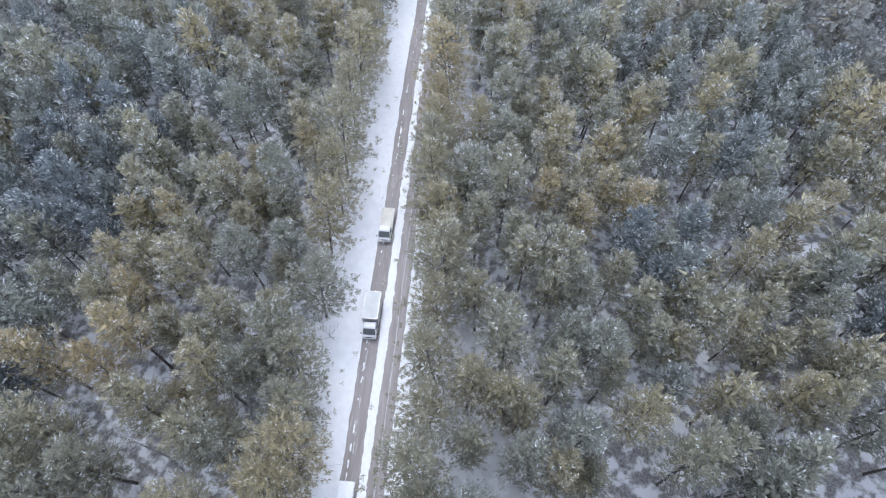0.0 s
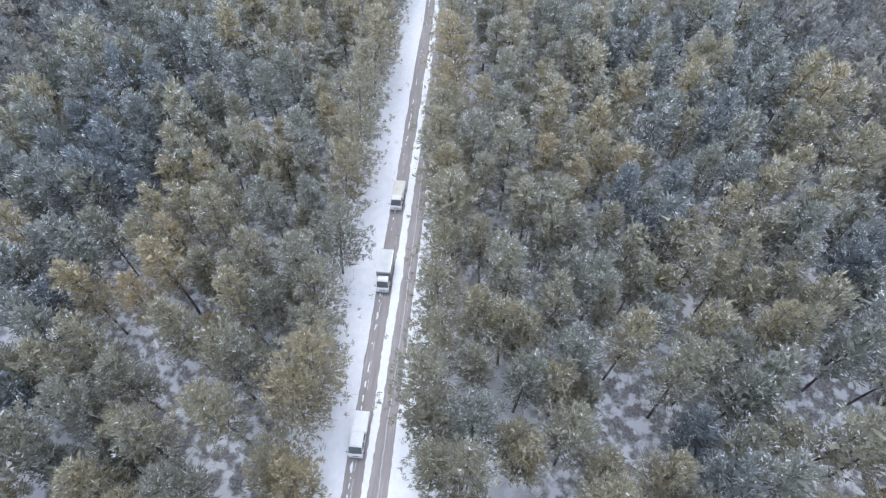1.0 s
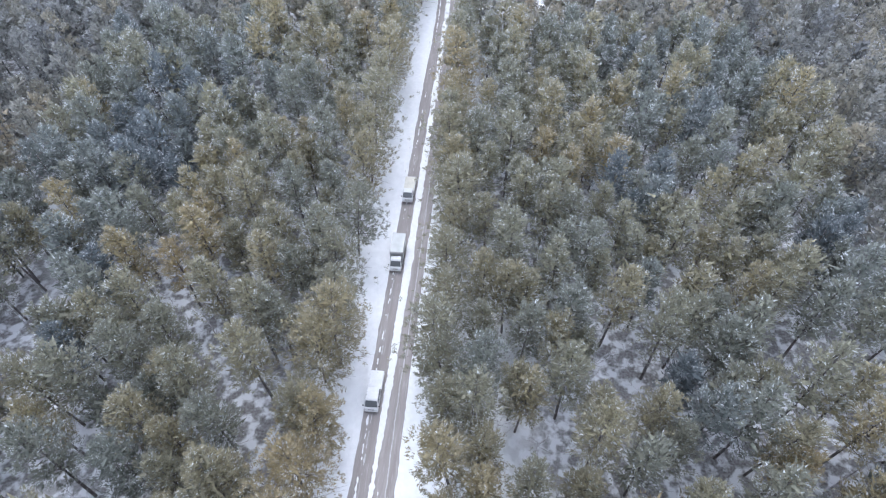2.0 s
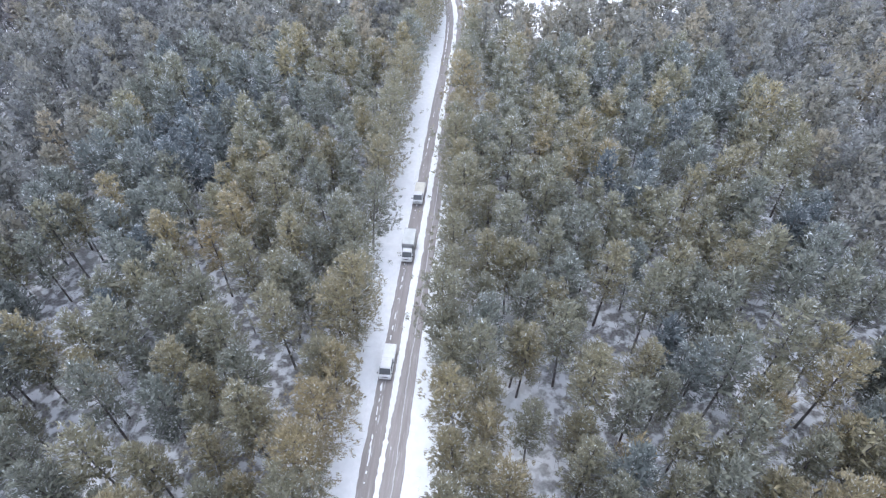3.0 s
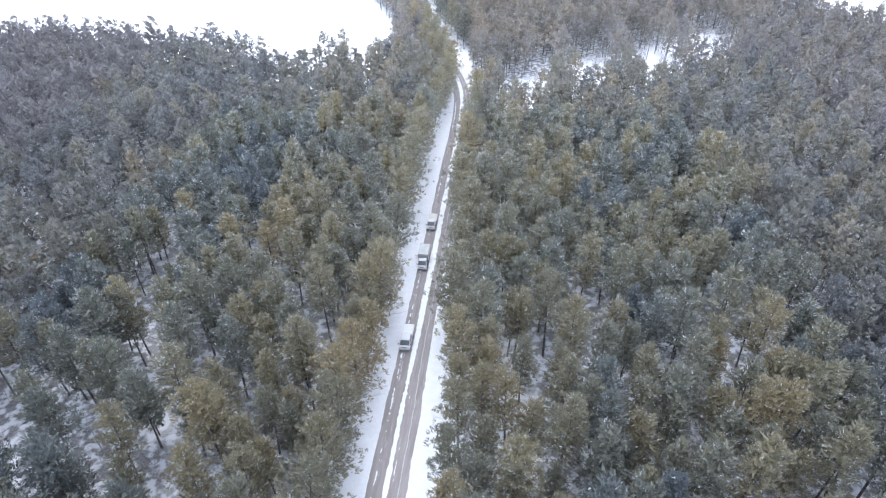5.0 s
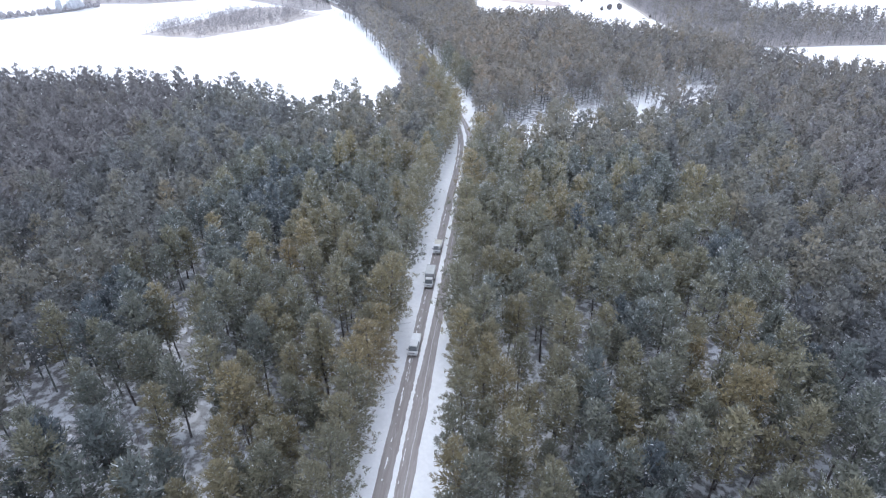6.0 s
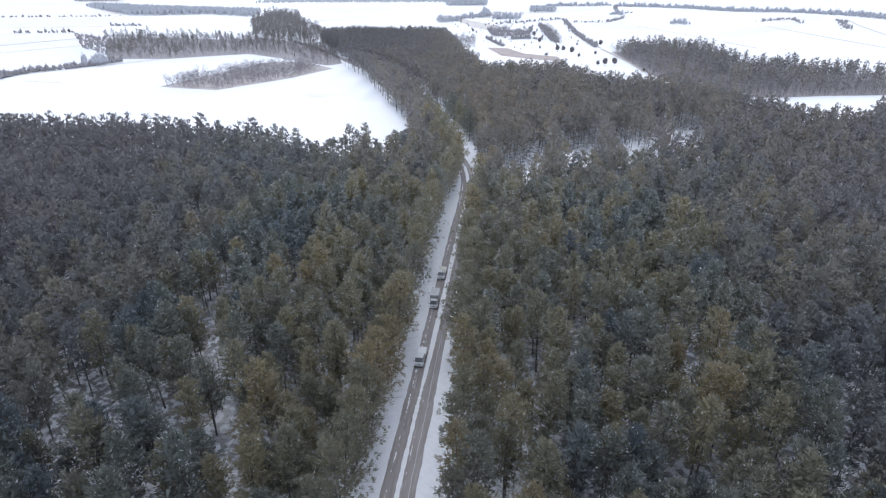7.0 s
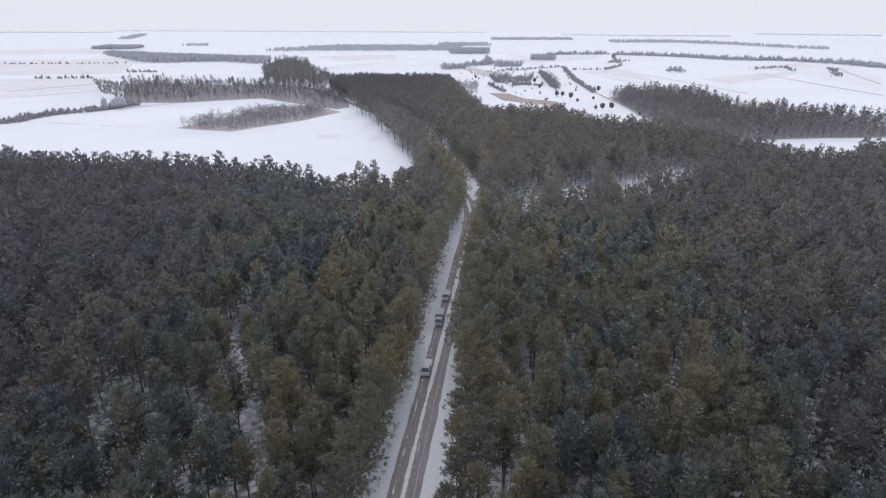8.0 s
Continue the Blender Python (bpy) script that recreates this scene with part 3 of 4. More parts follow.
DOT_KINDS = [soft_tree(110 + i, hi, sp, lo, 1, 1, 2, 1.6, 0.8, 3, 6, 1, 0.9) for i, (hi, sp, lo) in enumerate([(14.5, 4.2, 0.08), (13.5, 4.0, 0.06), (12.5, 4.1, 0.08)])]
BARE_KINDS = [bare_tree(130 + i, hi, sp) for i, (hi, sp) in enumerate([(9, 2.6), (7, 2.4), (10, 2.2)])]
BARE_FAR = [soft_tree(140 + i, hi, sp, 0.06, 4, 2, 4, 1.6, 0.17, 2, 22) for i, (hi, sp) in enumerate([(9.5, 3.3), (8.0, 3.5), (10.5, 3.1)])]
BUSH_KINDS = [bare_tree(150 + i, hi, sp, 2, 6, 3, 0.34) for i, (hi, sp) in enumerate([(1.2, 1.1), (1.8, 1.2), (0.9, 1.0)])]
BUSH_FAR = [soft_tree(160 + i, hi, sp, 0.08, 2, 1, 3, 0.95, 0.26, 2, 8, 1, 0.7) for i, (hi, sp) in enumerate([(4.5, 2.2), (3.5, 2.3), (6.0, 2.2)])]


def scatter(poly, gap, seed, keep=None):
    """Plan points in a polygon, about a gap apart, on a shaken grid."""
    r = np.random.RandomState(seed)
    px, py = zip(*poly)
    x, y = np.meshgrid(np.arange(min(px), max(px), gap), np.arange(min(py), max(py), gap))
    x = x + (np.arange(len(x)) % 2)[:, None] * gap / 2
    x, y = (x + r.uniform(-0.42, 0.42, x.shape) * gap).ravel(), (y + r.uniform(-0.42, 0.42, y.shape) * gap).ravel()
    ok = inside(poly, x, y)
    x, y = x[ok], y[ok]
    if keep is not None:
        ok = keep(x, y)
        x, y = x[ok], y[ok]
    return x, y


def mass(name, label, category, kinds, x, y, seed, mats, tints, size=(0.85, 1.12), z=None):
    """Many trees as one object."""
    r = np.random.RandomState(seed)
    z = ground_height(x, y) if z is None else z + far_rise(x, y)
    vs, fs, ts, ss, rs, k = [], [], [], [], [], 0
    pick, turn, grow = r.randint(0, len(kinds), len(x)), r.uniform(0, 6.283, len(x)), r.uniform(*size, len(x))
    for i in range(len(x)):
        c, s = math.cos(turn[i]) * grow[i], math.sin(turn[i]) * grow[i]
        rot = np.array([[c, s, 0], [-s, c, 0], [0, 0, grow[i]]])
        sets = kinds[pick[i]]
        sets = sets if isinstance(sets[0], tuple) else (sets,)
        for slot, (pv, pf, *rm) in enumerate(sets):
            vs.append((pv @ rot + (x[i], y[i], z[i])).astype(np.float32))
            fs.append((pf + k).astype(np.int32))
            ts.append(np.full(len(pv), tints[i], np.float32))
            ss.append(np.full(len(pf), slot, np.int32))
            rs.append(rm[0] if rm else np.zeros(len(pv)))
            k += len(pv)
    ob = new(name, mesh_of(name, np.concatenate(vs), np.concatenate(fs), mats, np.concatenate(ss), {"tint": np.concatenate(ts), "rime": np.concatenate(rs)}, smooth=True))
    return tagged(ob, label, category, kind="stuff")


def tint_of(x, y, seed):
    """The colour of the trees drifts over the wood, with a throw of its own for each."""
    r = np.random.RandomState(seed)
    t = 0.43 + 0.16 * waves(x, y, 45, 8) + r.normal(0, 0.17, len(x)) - 0.14 * np.clip((np.abs(x) - 12) / 45, 0, 1.2) + 0.08 * np.clip((y - 150) / 80, 0, 1) - 0.07 * (x < -12) - 0.28 * np.clip((-x - 70) / 40, 0, 1) + 0.10 * np.exp(-((x - 15) / 60) ** 2 - ((y - 190) / 75) ** 2)
    return np.clip(t, 0, 1)


# trees whose places are known, beside the road and within the wood
WEST_KNOWN = [(-31.3, -26.2), (-40.5, -25.4), (-44, -23.3), (-36.1, -18.3), (-38.5, -16.8), (-43.1, -15.9), (-7.7, -15.1), (-53.6, -14.2), (-12.2, -13), (-30.3, -12), (-22.8, -11.8), (-13.1, -11.3), (-19.5, -8.5), (-32.7, -8.1), (-41.1, -7.1),
              (-41.2, -5.2), (-35.3, -4.3), (-8.4, -3.3), (-27.2, 0.2), (-13.5, 0.7), (-29, 2), (-7.7, 3.7), (-14.4, 5.9), (-28.4, 6.2), (-12.7, 6.9), (-14.5, 8.9), (-26.5, 12.3), (-32.8, 12.9), (-50.1, 18.1), (-28, 19.6),
              (-45.4, 20.9), (-25.5, 21.6), (-28.6, 21.6), (-20.3, 23.4), (-7.2, 24.3), (-26.1, 25.4), (-29, 25.6), (-7.8, 40.1), (-20.2, 46.8), (-17.8, 51.2), (-8.8, 73), (-8.6, 79.9), (-8.8, 83.1)]
EAST_KNOWN = [(17.9, -20.3), (46.7, -17.5), (44, -17.4), (15, -17.1), (30.8, -16.4), (16.9, -10), (12, -6.9), (42.9, -6), (23.8, -5), (31.7, -4.2), (41.9, -3.7), (10.4, -3.5), (50.6, -1.9), (29.9, -1.6), (24, -0.8),
              (20.8, 1.2), (7.6, 2.3), (16.1, 6.8), (31.9, 7.5), (21.2, 9.7), (27, 11.8), (38.3, 11.9), (16.2, 11.9), (46.1, 14.2), (43.1, 14.6), (7.3, 16.6), (14.7, 17.8), (20.9, 19.3), (14.6, 21.1),
              (39.7, 22.2), (11.4, 23.7), (22, 23.9), (18.6, 24.7), (42.2, 24.7), (49, 25.1), (20.6, 27.2), (7.5, 29.5), (41.7, 30.5), (19.9, 32), (23.1, 33.9), (59.4, 37.9), (40.1, 38), (50.9, 38.8)]
ROADSIDE = [(5.6, 39), (5.4, 44), (5.8, 49), (5.4, 54.5), (5.7, 60), (5.5, 66), (5.8, 72), (5.7, 78), (5.9, 84), (5.6, 90), (5.5, 96), (5.4, 103), (6.6, 35), (6.9, 22.5), (7.1, 10.9), (6.7, 5.4), (7.5, 27.7), (10.9, 14.1), (11.3, 8.2), (14.2, 12.6), (11.2, 1.0), (8.4, -2.4), (9.0, -8.5), (9.0, -13.5),
            (-8.2, 47), (-8, 54), (-8.2, 60.5), (-8.0, 66.5), (-8, 88.5), (-6.9, 94), (-6.1, 100), (-6.0, 106), (-6.1, 111.5), (-6.1, 117), (-6.5, 122), (-7.6, 128), (-9.2, 134), (-11, 140), (-13, 146.5), (-15.5, 154), (-18, 162), (-20.8, 172), (-23.2, 182), (-25.8, 193), (-28.8, 205), (-4.6, 171), (-7.5, 178), (-1.5, 175), (-11, 187), (-14.5, 197), (-18, 209), (-11.5, 128), (-14, 137), (-17, 145), (-20, 155), (-24, 168), (-30, 186), (-8.2, 33.5), (-7.8, 15.5), (-7.0, 10), (-6.1, 6.0), (-6.2, -5.0), (-6.5, -10.5), (-7.2, -20), (-6.9, -25), (-7.1, -31), (-6.9, -36.5), (-7.2, -42),
            (11.9, -11), (11.8, -16.3), (12.3, -22.2), (11.6, -28.6), (12.2, -35), (11.8, -41), (9.0, -19), (9.2, -25.5), (9.0, -32), (9.1, -38), (9.2, -44)]
KNOWN = np.array(WEST_KNOWN + EAST_KNOWN + ROADSIDE)


def away(x, y):
    return np.min(np.hypot(x[:, None] - KNOWN[None, :, 0], y[:, None] - KNOWN[None, :, 1]), 1) > 3.1


GLADES = [(-30, 14, 3.4), (-29.5, 7.5, 3), (-19, 4, 2.6), (-47, -22.5, 5.4), (-53, -17, 3.5), (-41, -27.5, 2.6), (-30.5, -34, 2.5), (-50, -31, 4), (-30, 25, 2.6), (12.5, 16.5, 2.4), (21, 12, 3.2), (18.5, 24, 2.6), (21, 28, 3)]


def in_glade(x, y):
    """Small openings between the trees, where the floor shows."""
    hit = np.zeros(len(x), bool)
    for gx0, gy0, rad in GLADES:
        hit |= np.hypot(x - gx0, y - gy0) < rad
    return hit


def glades(x, y):
    r = np.random.RandomState(77)
    thin = waves(x, y, 26, 15)
    open_wood = inside(CLEARING, x, y)
    bend = (x > -6) & (x < 0.5) & (y > 138) & (y < 166)
    clump = ((x > 27) & (x < 33)) | ((x > 46) & (x < 55)) | ((x > 69) & (x < 80))
    return (thin + r.uniform(-0.6, 0.6, len(x)) > -1.2) & ~bend & (ride_gap(x, y) > 2.0) & ~in_glade(x, y) & (~open_wood | (r.uniform(0, 1, len(x)) < np.where(clump, 0.6, 0.05))) & ((y < 200) | (x > 40) | ~inside(WEST_WOOD, x, y) | (r.uniform(0, 1, len(x)) < 0.9)) & (from_road(x, y) > np.where((y > 180) & (x > -150), 4.8, np.where(y > 140, 4.0, np.where((y > 95) | ((x > 0) & (y > 36)), 5.0, 6.3))))


def near_zone(x, y):
    return (np.abs(x - 3) < 58) & (y > -52) & (y < 72)


def mid_zone(x, y):
    return (np.abs(x) < 95) & (y < 125) & (y > -60)


def far_zone(x, y):
    return (y > -58) & (x > -75 - 1.0 * (y + 60).clip(0)) & (x < 75 + 0.68 * (y + 60).clip(0))


wx, wy = scatter(WEST_WOOD, 4.3, 201, lambda x, y: glades(x, y) & away(x, y))
ex, ey = scatter(EAST_WOOD, 4.3, 202, lambda x, y: glades(x, y) & away(x, y))
tx, ty = np.concatenate([KNOWN[:, 0], wx, ex]), np.concatenate([KNOWN[:, 1], wy, ey])
seen = (ty > -120) & (tx > np.minimum(-95, -25 - 1.0 * (ty + 100))) & (tx < np.maximum(95, 40 + 0.62 * (ty + 100)))
tx, ty = tx[seen], ty[seen]
near = near_zone(tx, ty)
rank = np.where(near, np.abs(tx) + 0.12 * np.abs(ty - 15), 1e9)
rank[:len(KNOWN)] = -500
single = np.zeros(len(tx), bool)
single[np.argsort(rank)[:300]] = True


def pine_thing(kind):
    """One pine: an Empty at its foot with its trunk, which bears pale dead limbs, and its crown."""
    (wv, wf), (nv, nf_, rime), (bv, bf) = NEAR_KINDS[kind]
    root = new("pine_tree")
    tv, tf = gather([(wv, wf), (bv, bf)])
    trunk = new("trunk", mesh_of("trunk", tv, tf, [M_BARK, M_TWIG], np.repeat((0, 1), (len(wf), len(bf)))))
    crown = new("crown", mesh_of("crown", nv, nf_, [M_NEEDLE], attribute={"rime": rime}))
    trunk.parent = crown.parent = root
    return root


LABELS = ["tall slender pine with a frosted grey-green crown", "pine with a rounded olive-green crown dusted with frost", "tall pine with a broad frosted crown", "shorter pine with a narrow rime-dusted crown",
          "broad-crowned pine with a bare lower trunk", "small pine with a frosted pointed crown", "tall pine with a bare trunk and small crown", "pine with a full green crown flecked with snow",
          "broad roadside pine with low frosted branches", "bushy roadside pine with branches hanging over the verge", "tall broad roadside pine with a frosted crown"]
protos = [None] * len(NEAR_KINDS)
rt = np.random.RandomState(301)
z_single = ground_height(tx, ty)
for i in np.nonzero(single)[0]:
    edge = i < len(KNOWN) and (-10 < tx[i] < 8.2 or ty[i] > 100)
    kind = rt.randint(8) if i >= len(KNOWN) else 8 + rt.randint(3) if edge else (0, 2, 4, 7)[rt.randint(4)]
    lean = radians(4) if edge and tx[i] < 0 else radians(-3) if i < len(KNOWN) and 0 < tx[i] < 9.5 else 0.0
    place = Matrix.Translation((tx[i], ty[i], z_single[i])) @ Matrix.Rotation(lean, 4, "Y") @ Matrix.Rotation(rt.uniform(0, 6.283), 4, "Z")
    grow = rt.uniform(0.86, 1.1)
    if protos[kind] is None:
        protos[kind] = tagged(pine_thing(kind), LABELS[kind], "pine tree", "pines beside the road")
        tree = protos[kind]
        tree.matrix_basis = place
    else:
        tree = copy_thing(protos[kind], place)
    tree.scale = (grow, grow, grow)

rest = ~single
tints = tint_of(tx, ty, 302)
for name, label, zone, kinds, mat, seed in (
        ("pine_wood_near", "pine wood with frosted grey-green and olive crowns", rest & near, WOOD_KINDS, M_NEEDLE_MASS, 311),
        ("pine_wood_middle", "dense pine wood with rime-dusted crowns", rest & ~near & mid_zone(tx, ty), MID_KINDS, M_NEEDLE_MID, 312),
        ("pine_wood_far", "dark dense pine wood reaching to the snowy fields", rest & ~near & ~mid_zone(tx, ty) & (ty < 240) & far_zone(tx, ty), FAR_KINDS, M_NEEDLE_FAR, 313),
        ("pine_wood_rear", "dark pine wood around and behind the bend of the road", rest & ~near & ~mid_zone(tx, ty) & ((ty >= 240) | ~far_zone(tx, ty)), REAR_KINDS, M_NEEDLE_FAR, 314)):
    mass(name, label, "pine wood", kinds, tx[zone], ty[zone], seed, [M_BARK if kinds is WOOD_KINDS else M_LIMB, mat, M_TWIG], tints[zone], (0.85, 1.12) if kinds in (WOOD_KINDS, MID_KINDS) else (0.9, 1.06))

# leafless trees standing among the pines
bx, by = scatter([(-60, -50), (60, -50), (60, 90), (-60, 90)], 13.5, 401, lambda x, y: from_road(x, y) > 8.5)
bare_protos = {}
for i in range(len(bx)):
    kind = rt.randint(len(BARE_KINDS))
    grow = rt.uniform(0.8, 1.25)
    place = pose(bx[i], by[i], float(ground_height(bx[i], by[i])[0]), 0, 0, rt.uniform(0, 360))
    if kind not in bare_protos:
        ob = new("bare_tree", mesh_of("bare_tree", *BARE_KINDS[kind], [M_TWIG]))
        bare_protos[kind] = tagged(ob, "leafless tree with pale frosted branches among the pines", "bare tree", "leafless trees in the wood")
        ob.matrix_basis = place
    else:
        ob = copy_thing(bare_protos[kind], place)
    ob.scale = (grow, grow, grow)

# undergrowth on the wood's floor and along its edges
ux, uy = scatter([(-64, -52), (66, -52), (66, 74), (-64, 74)], 3.7, 411, lambda x, y: from_road(x, y) > 6.2)
mass("undergrowth", "thin leafless brush poking through the snow", "brush", BUSH_KINDS, ux, uy, 412, [M_BRUSH], np.zeros(len(ux)), (0.7, 2.3))

gx4, gy4 = scatter([(-12, -55), (12, -55), (12, 125), (-12, 125)], 1.15, 421, lambda x, y: (from_road(x, y) > np.where(x < 0, 5.9, 4.4)) & (from_road(x, y) < 9.5) & (waves(x, y, 7, 31) > 0.1))
mass("verge_grass", "dry grass stems sticking out of the verge snow", "grass", BUSH_KINDS, gx4, gy4, 422, [M_BRUSH], np.zeros(len(gx4)), (0.18, 0.5))

cbx, cby = scatter(CLEARING, 3.6, 431, lambda x, y: (from_road(x, y) > 6) & (waves(x, y, 18, 33) > 0.0))
mass("clearing_brush", "pale leafless saplings in the snowy clearing", "brush", BARE_FAR, cbx, cby, 432, [M_BIRCH, M_BIRCH], np.zeros(len(cbx)), (0.25, 0.6))

# ---------------------------------------------------------------- distance: copses, belts, hedges, fields
fx2, fy2 = scatter(FAR_EAST, 4.2, 501)
tt = np.clip(tint_of(fx2, fy2, 1) - 0.1, 0, 1)
split = np.random.RandomState(5).uniform(0, 1, len(fx2)) < 0.45
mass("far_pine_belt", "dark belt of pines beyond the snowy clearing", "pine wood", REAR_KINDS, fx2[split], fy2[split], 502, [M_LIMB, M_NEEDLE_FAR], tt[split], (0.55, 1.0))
mass("far_bare_belt", "grey leafless wood beyond the snowy clearing", "bare wood", BARE_FAR, fx2[~split], fy2[~split], 503, [M_BIRCH, M_BIRCH], tt[~split], (0.6, 1.25))
cx, cy = scatter(COPSE, 3.7, 504, lambda x, y: waves(x, y, 40, 42) > -0.75)
mass("copse", "grey-brown leafless copse in the snowy field", "copse", BARE_FAR, cx, cy, 505, [M_BIRCH, M_BIRCH], np.zeros(len(cx)), (0.3, 0.95))
cx, cy = scatter(WEST_BELT, 5.6, 506, lambda x, y: waves(x, y, 60, 41) > -0.85)
pick = np.random.RandomState(508).uniform(0, 1, len(cx)) < 0.24
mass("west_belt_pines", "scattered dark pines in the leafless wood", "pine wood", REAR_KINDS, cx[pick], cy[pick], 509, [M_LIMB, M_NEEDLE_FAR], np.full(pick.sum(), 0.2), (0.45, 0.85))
cx, cy = cx[~pick], cy[~pick]
mass("west_belt", "grey-brown leafless wood behind the field", "bare wood", BARE_FAR, cx, cy, 507, [M_BIRCH, M_BIRCH], np.zeros(len(cx)), (0.35, 0.85))

CLUMP = [(-303, 629), (-239, 578), (-182, 546), (-221, 639), (-279, 763), (-390, 1035), (-477, 1126), (-435, 959), (-374, 786)]
kx, ky = scatter(CLUMP, 8.5, 515)
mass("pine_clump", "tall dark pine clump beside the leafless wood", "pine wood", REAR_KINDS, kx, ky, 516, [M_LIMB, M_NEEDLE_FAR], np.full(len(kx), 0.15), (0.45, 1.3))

DARK_WOODS = [[(-783, 1115), (-731, 1122), (-637, 1175), (-506, 1090), (-543, 1226), (-754, 1323), (-962, 1411), (-1066, 1510), (-1146, 1489)],
              [(-181, 1662), (-68, 1678), (-80, 1950), (-200, 1949)], [(46, 1317), (104, 1324), (107, 1402), (51, 1402)], [(-1520, 1935), (-1381, 1967), (-1473, 2186), (-1623, 2184)]]
PALE_WOODS = [[(-793, 1753), (-669, 1834), (-215, 1899), (-169, 1779), (-204, 2299), (-725, 2344)], [(-1410, 2337), (-1310, 2358), (-1310, 2428), (-1410, 2417)], [(-325, 2490), (-97, 2519), (-142, 2800), (-349, 2748)],
              [(482, 3021), (778, 3014), (951, 2737), (1029, 2352), (1092, 2169), (1127, 2253), (1064, 2512), (980, 2912), (797, 3190), (487, 3206)], [(-135, 3379), (322, 3397), (332, 3605), (-143, 3590)], [(-2116, 2945), (-2071, 2980), (-2338, 3577), (-2387, 3556)]]
FAINT_WOODS = [[(-2913, 4021), (-2226, 4298), (-1399, 4507), (-213, 4599), (-214, 4649), (-1400, 4557), (-2227, 4348), (-2914, 4071)], [(310, 4171), (828, 3952), (1290, 3791), (1305, 3865), (838, 4030), (310, 4245)],
               [(1522, 4085), (2058, 3655), (2101, 3723), (1557, 4158)], [(-3229, 3373), (-2724, 3740), (-2740, 3803), (-3276, 3427)]]
px3, py3 = zip(*[scatter(poly, 15.5, 570 + i) for i, poly in enumerate(PALE_WOODS)])
px3, py3 = np.concatenate(px3), np.concatenate(py3)
mass("horizon_woods", "woods near the horizon paled by painted haze", "wood", DOT_KINDS, px3, py3, 571, [M_HAZED_PALE, M_HAZED_PALE], np.zeros(len(px3)), (0.7, 1.3), -0.03)
qx, qy = zip(*[scatter(poly, 11.5, 590 + i) for i, poly in enumerate(FAINT_WOODS)])
qx, qy = np.concatenate(qx), np.concatenate(qy)
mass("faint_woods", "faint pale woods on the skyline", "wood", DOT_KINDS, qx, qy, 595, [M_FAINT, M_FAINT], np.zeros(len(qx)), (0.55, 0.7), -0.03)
gx3, gy3 = [], []
for i, poly in enumerate(DARK_WOODS):
    gap = 8.0
    a, b = scatter(poly, gap, 520 + i)
    gx3.append(a), gy3.append(b)
gx3, gy3 = np.concatenate(gx3), np.concatenate(gy3)
mass("distant_woods", "distant dark woods across the snowy plain", "wood", DOT_KINDS, gx3, gy3, 530, [M_HAZED, M_HAZED], np.full(len(gx3), 0.12), (0.8, 1.15), -0.03)

HEDGES = [([(-423, 267), (-371, 300), (-370, 326), (-367, 347), (-354, 366), (-345, 389), (-338, 418)], 1.9, 0.9), ([(-679, 690), (-606, 706)], 6.0, 0.8), ([(-1032, 1026), (-784, 1079)], 11.0, 0.8), ([(-632, 831), (-583, 837)], 4.5, 0.95),
          ([(99, 1634), (273, 1682)], 6.0, 1.5), ([(286, 1654), (425, 1554), (512, 1387), (620, 1350), (676, 1222), (690, 1113), (699, 1039)], 4.0, 2.0), ([(99, 1021), (97, 741), (102, 582)], 5.0, 0.75),
          ([(53, 918), (56, 736), (62, 631)], 3.2, 0.95), ([(57, 902), (62, 642)], 4.5, 0.9), ([(-23, 808), (-8, 713), (28, 747), (37, 816)], 3.2, 0.95), ([(-16, 761), (22, 781)], 3.2, 0.9), ([(8, 660), (25, 675), (48, 666)], 3.0, 1.0), ([(-16, 932), (42, 1003), (100, 1076)], 8.0, 0.7),
          ([(-20, 670), (1, 580)], 5.0, 0.7), ([(111, 996), (168, 1004), (219, 1122)], 8.0, 0.7), ([(283, 1657), (237, 1300), (268, 1304)], 7.0, 0.9), ([(-117, 967), (-86, 997)], 4.0, 1.2), ([(-26, 1061), (22, 1066)], 4.0, 1.2), ([(-86, 1070), (-43, 1153), (-54, 1301)], 5.0, 1.4),
          ([(434, 1033), (511, 1108), (485, 995)], 8.0, 0.8), ([(585, 1084), (498, 871)], 9.0, 0.7), ([(270, 968), (290, 944)], 6.0, 1.2), ([(212, 1233), (232, 1219)], 5.0, 1.6), ([(-349, 383), (-342, 400)], 3.0, 1.1)]
hx, hy, hs = [], [], []
for i, (line, gap, grow) in enumerate(HEDGES):
    p = spline(line, gap * 0.7)
    r = np.random.RandomState(540 + i)
    p = np.concatenate([p, p + 1.0]) + r.normal(0, gap * 0.35, (len(p) * 2, 2))
    hx.append(p[:, 0]), hy.append(p[:, 1]), hs.append(np.full(len(p), grow))
hx, hy, hs = np.concatenate(hx), np.concatenate(hy), np.concatenate(hs)
big = hs > 1.0
mass("hedges", "low leafless hedges and scrub along field edges", "hedge", BUSH_FAR, hx[~big], hy[~big], 550, [M_BIRCH, M_BIRCH], np.zeros((~big).sum()), (0.3, 1.2), -0.03)
mass("tree_rows", "rows of leafless trees across the plain", "tree row", BUSH_FAR, hx[big], hy[big], 551, [M_HAZED, M_HAZED], np.zeros(big.sum()), (1.2, 2.4), -0.03)
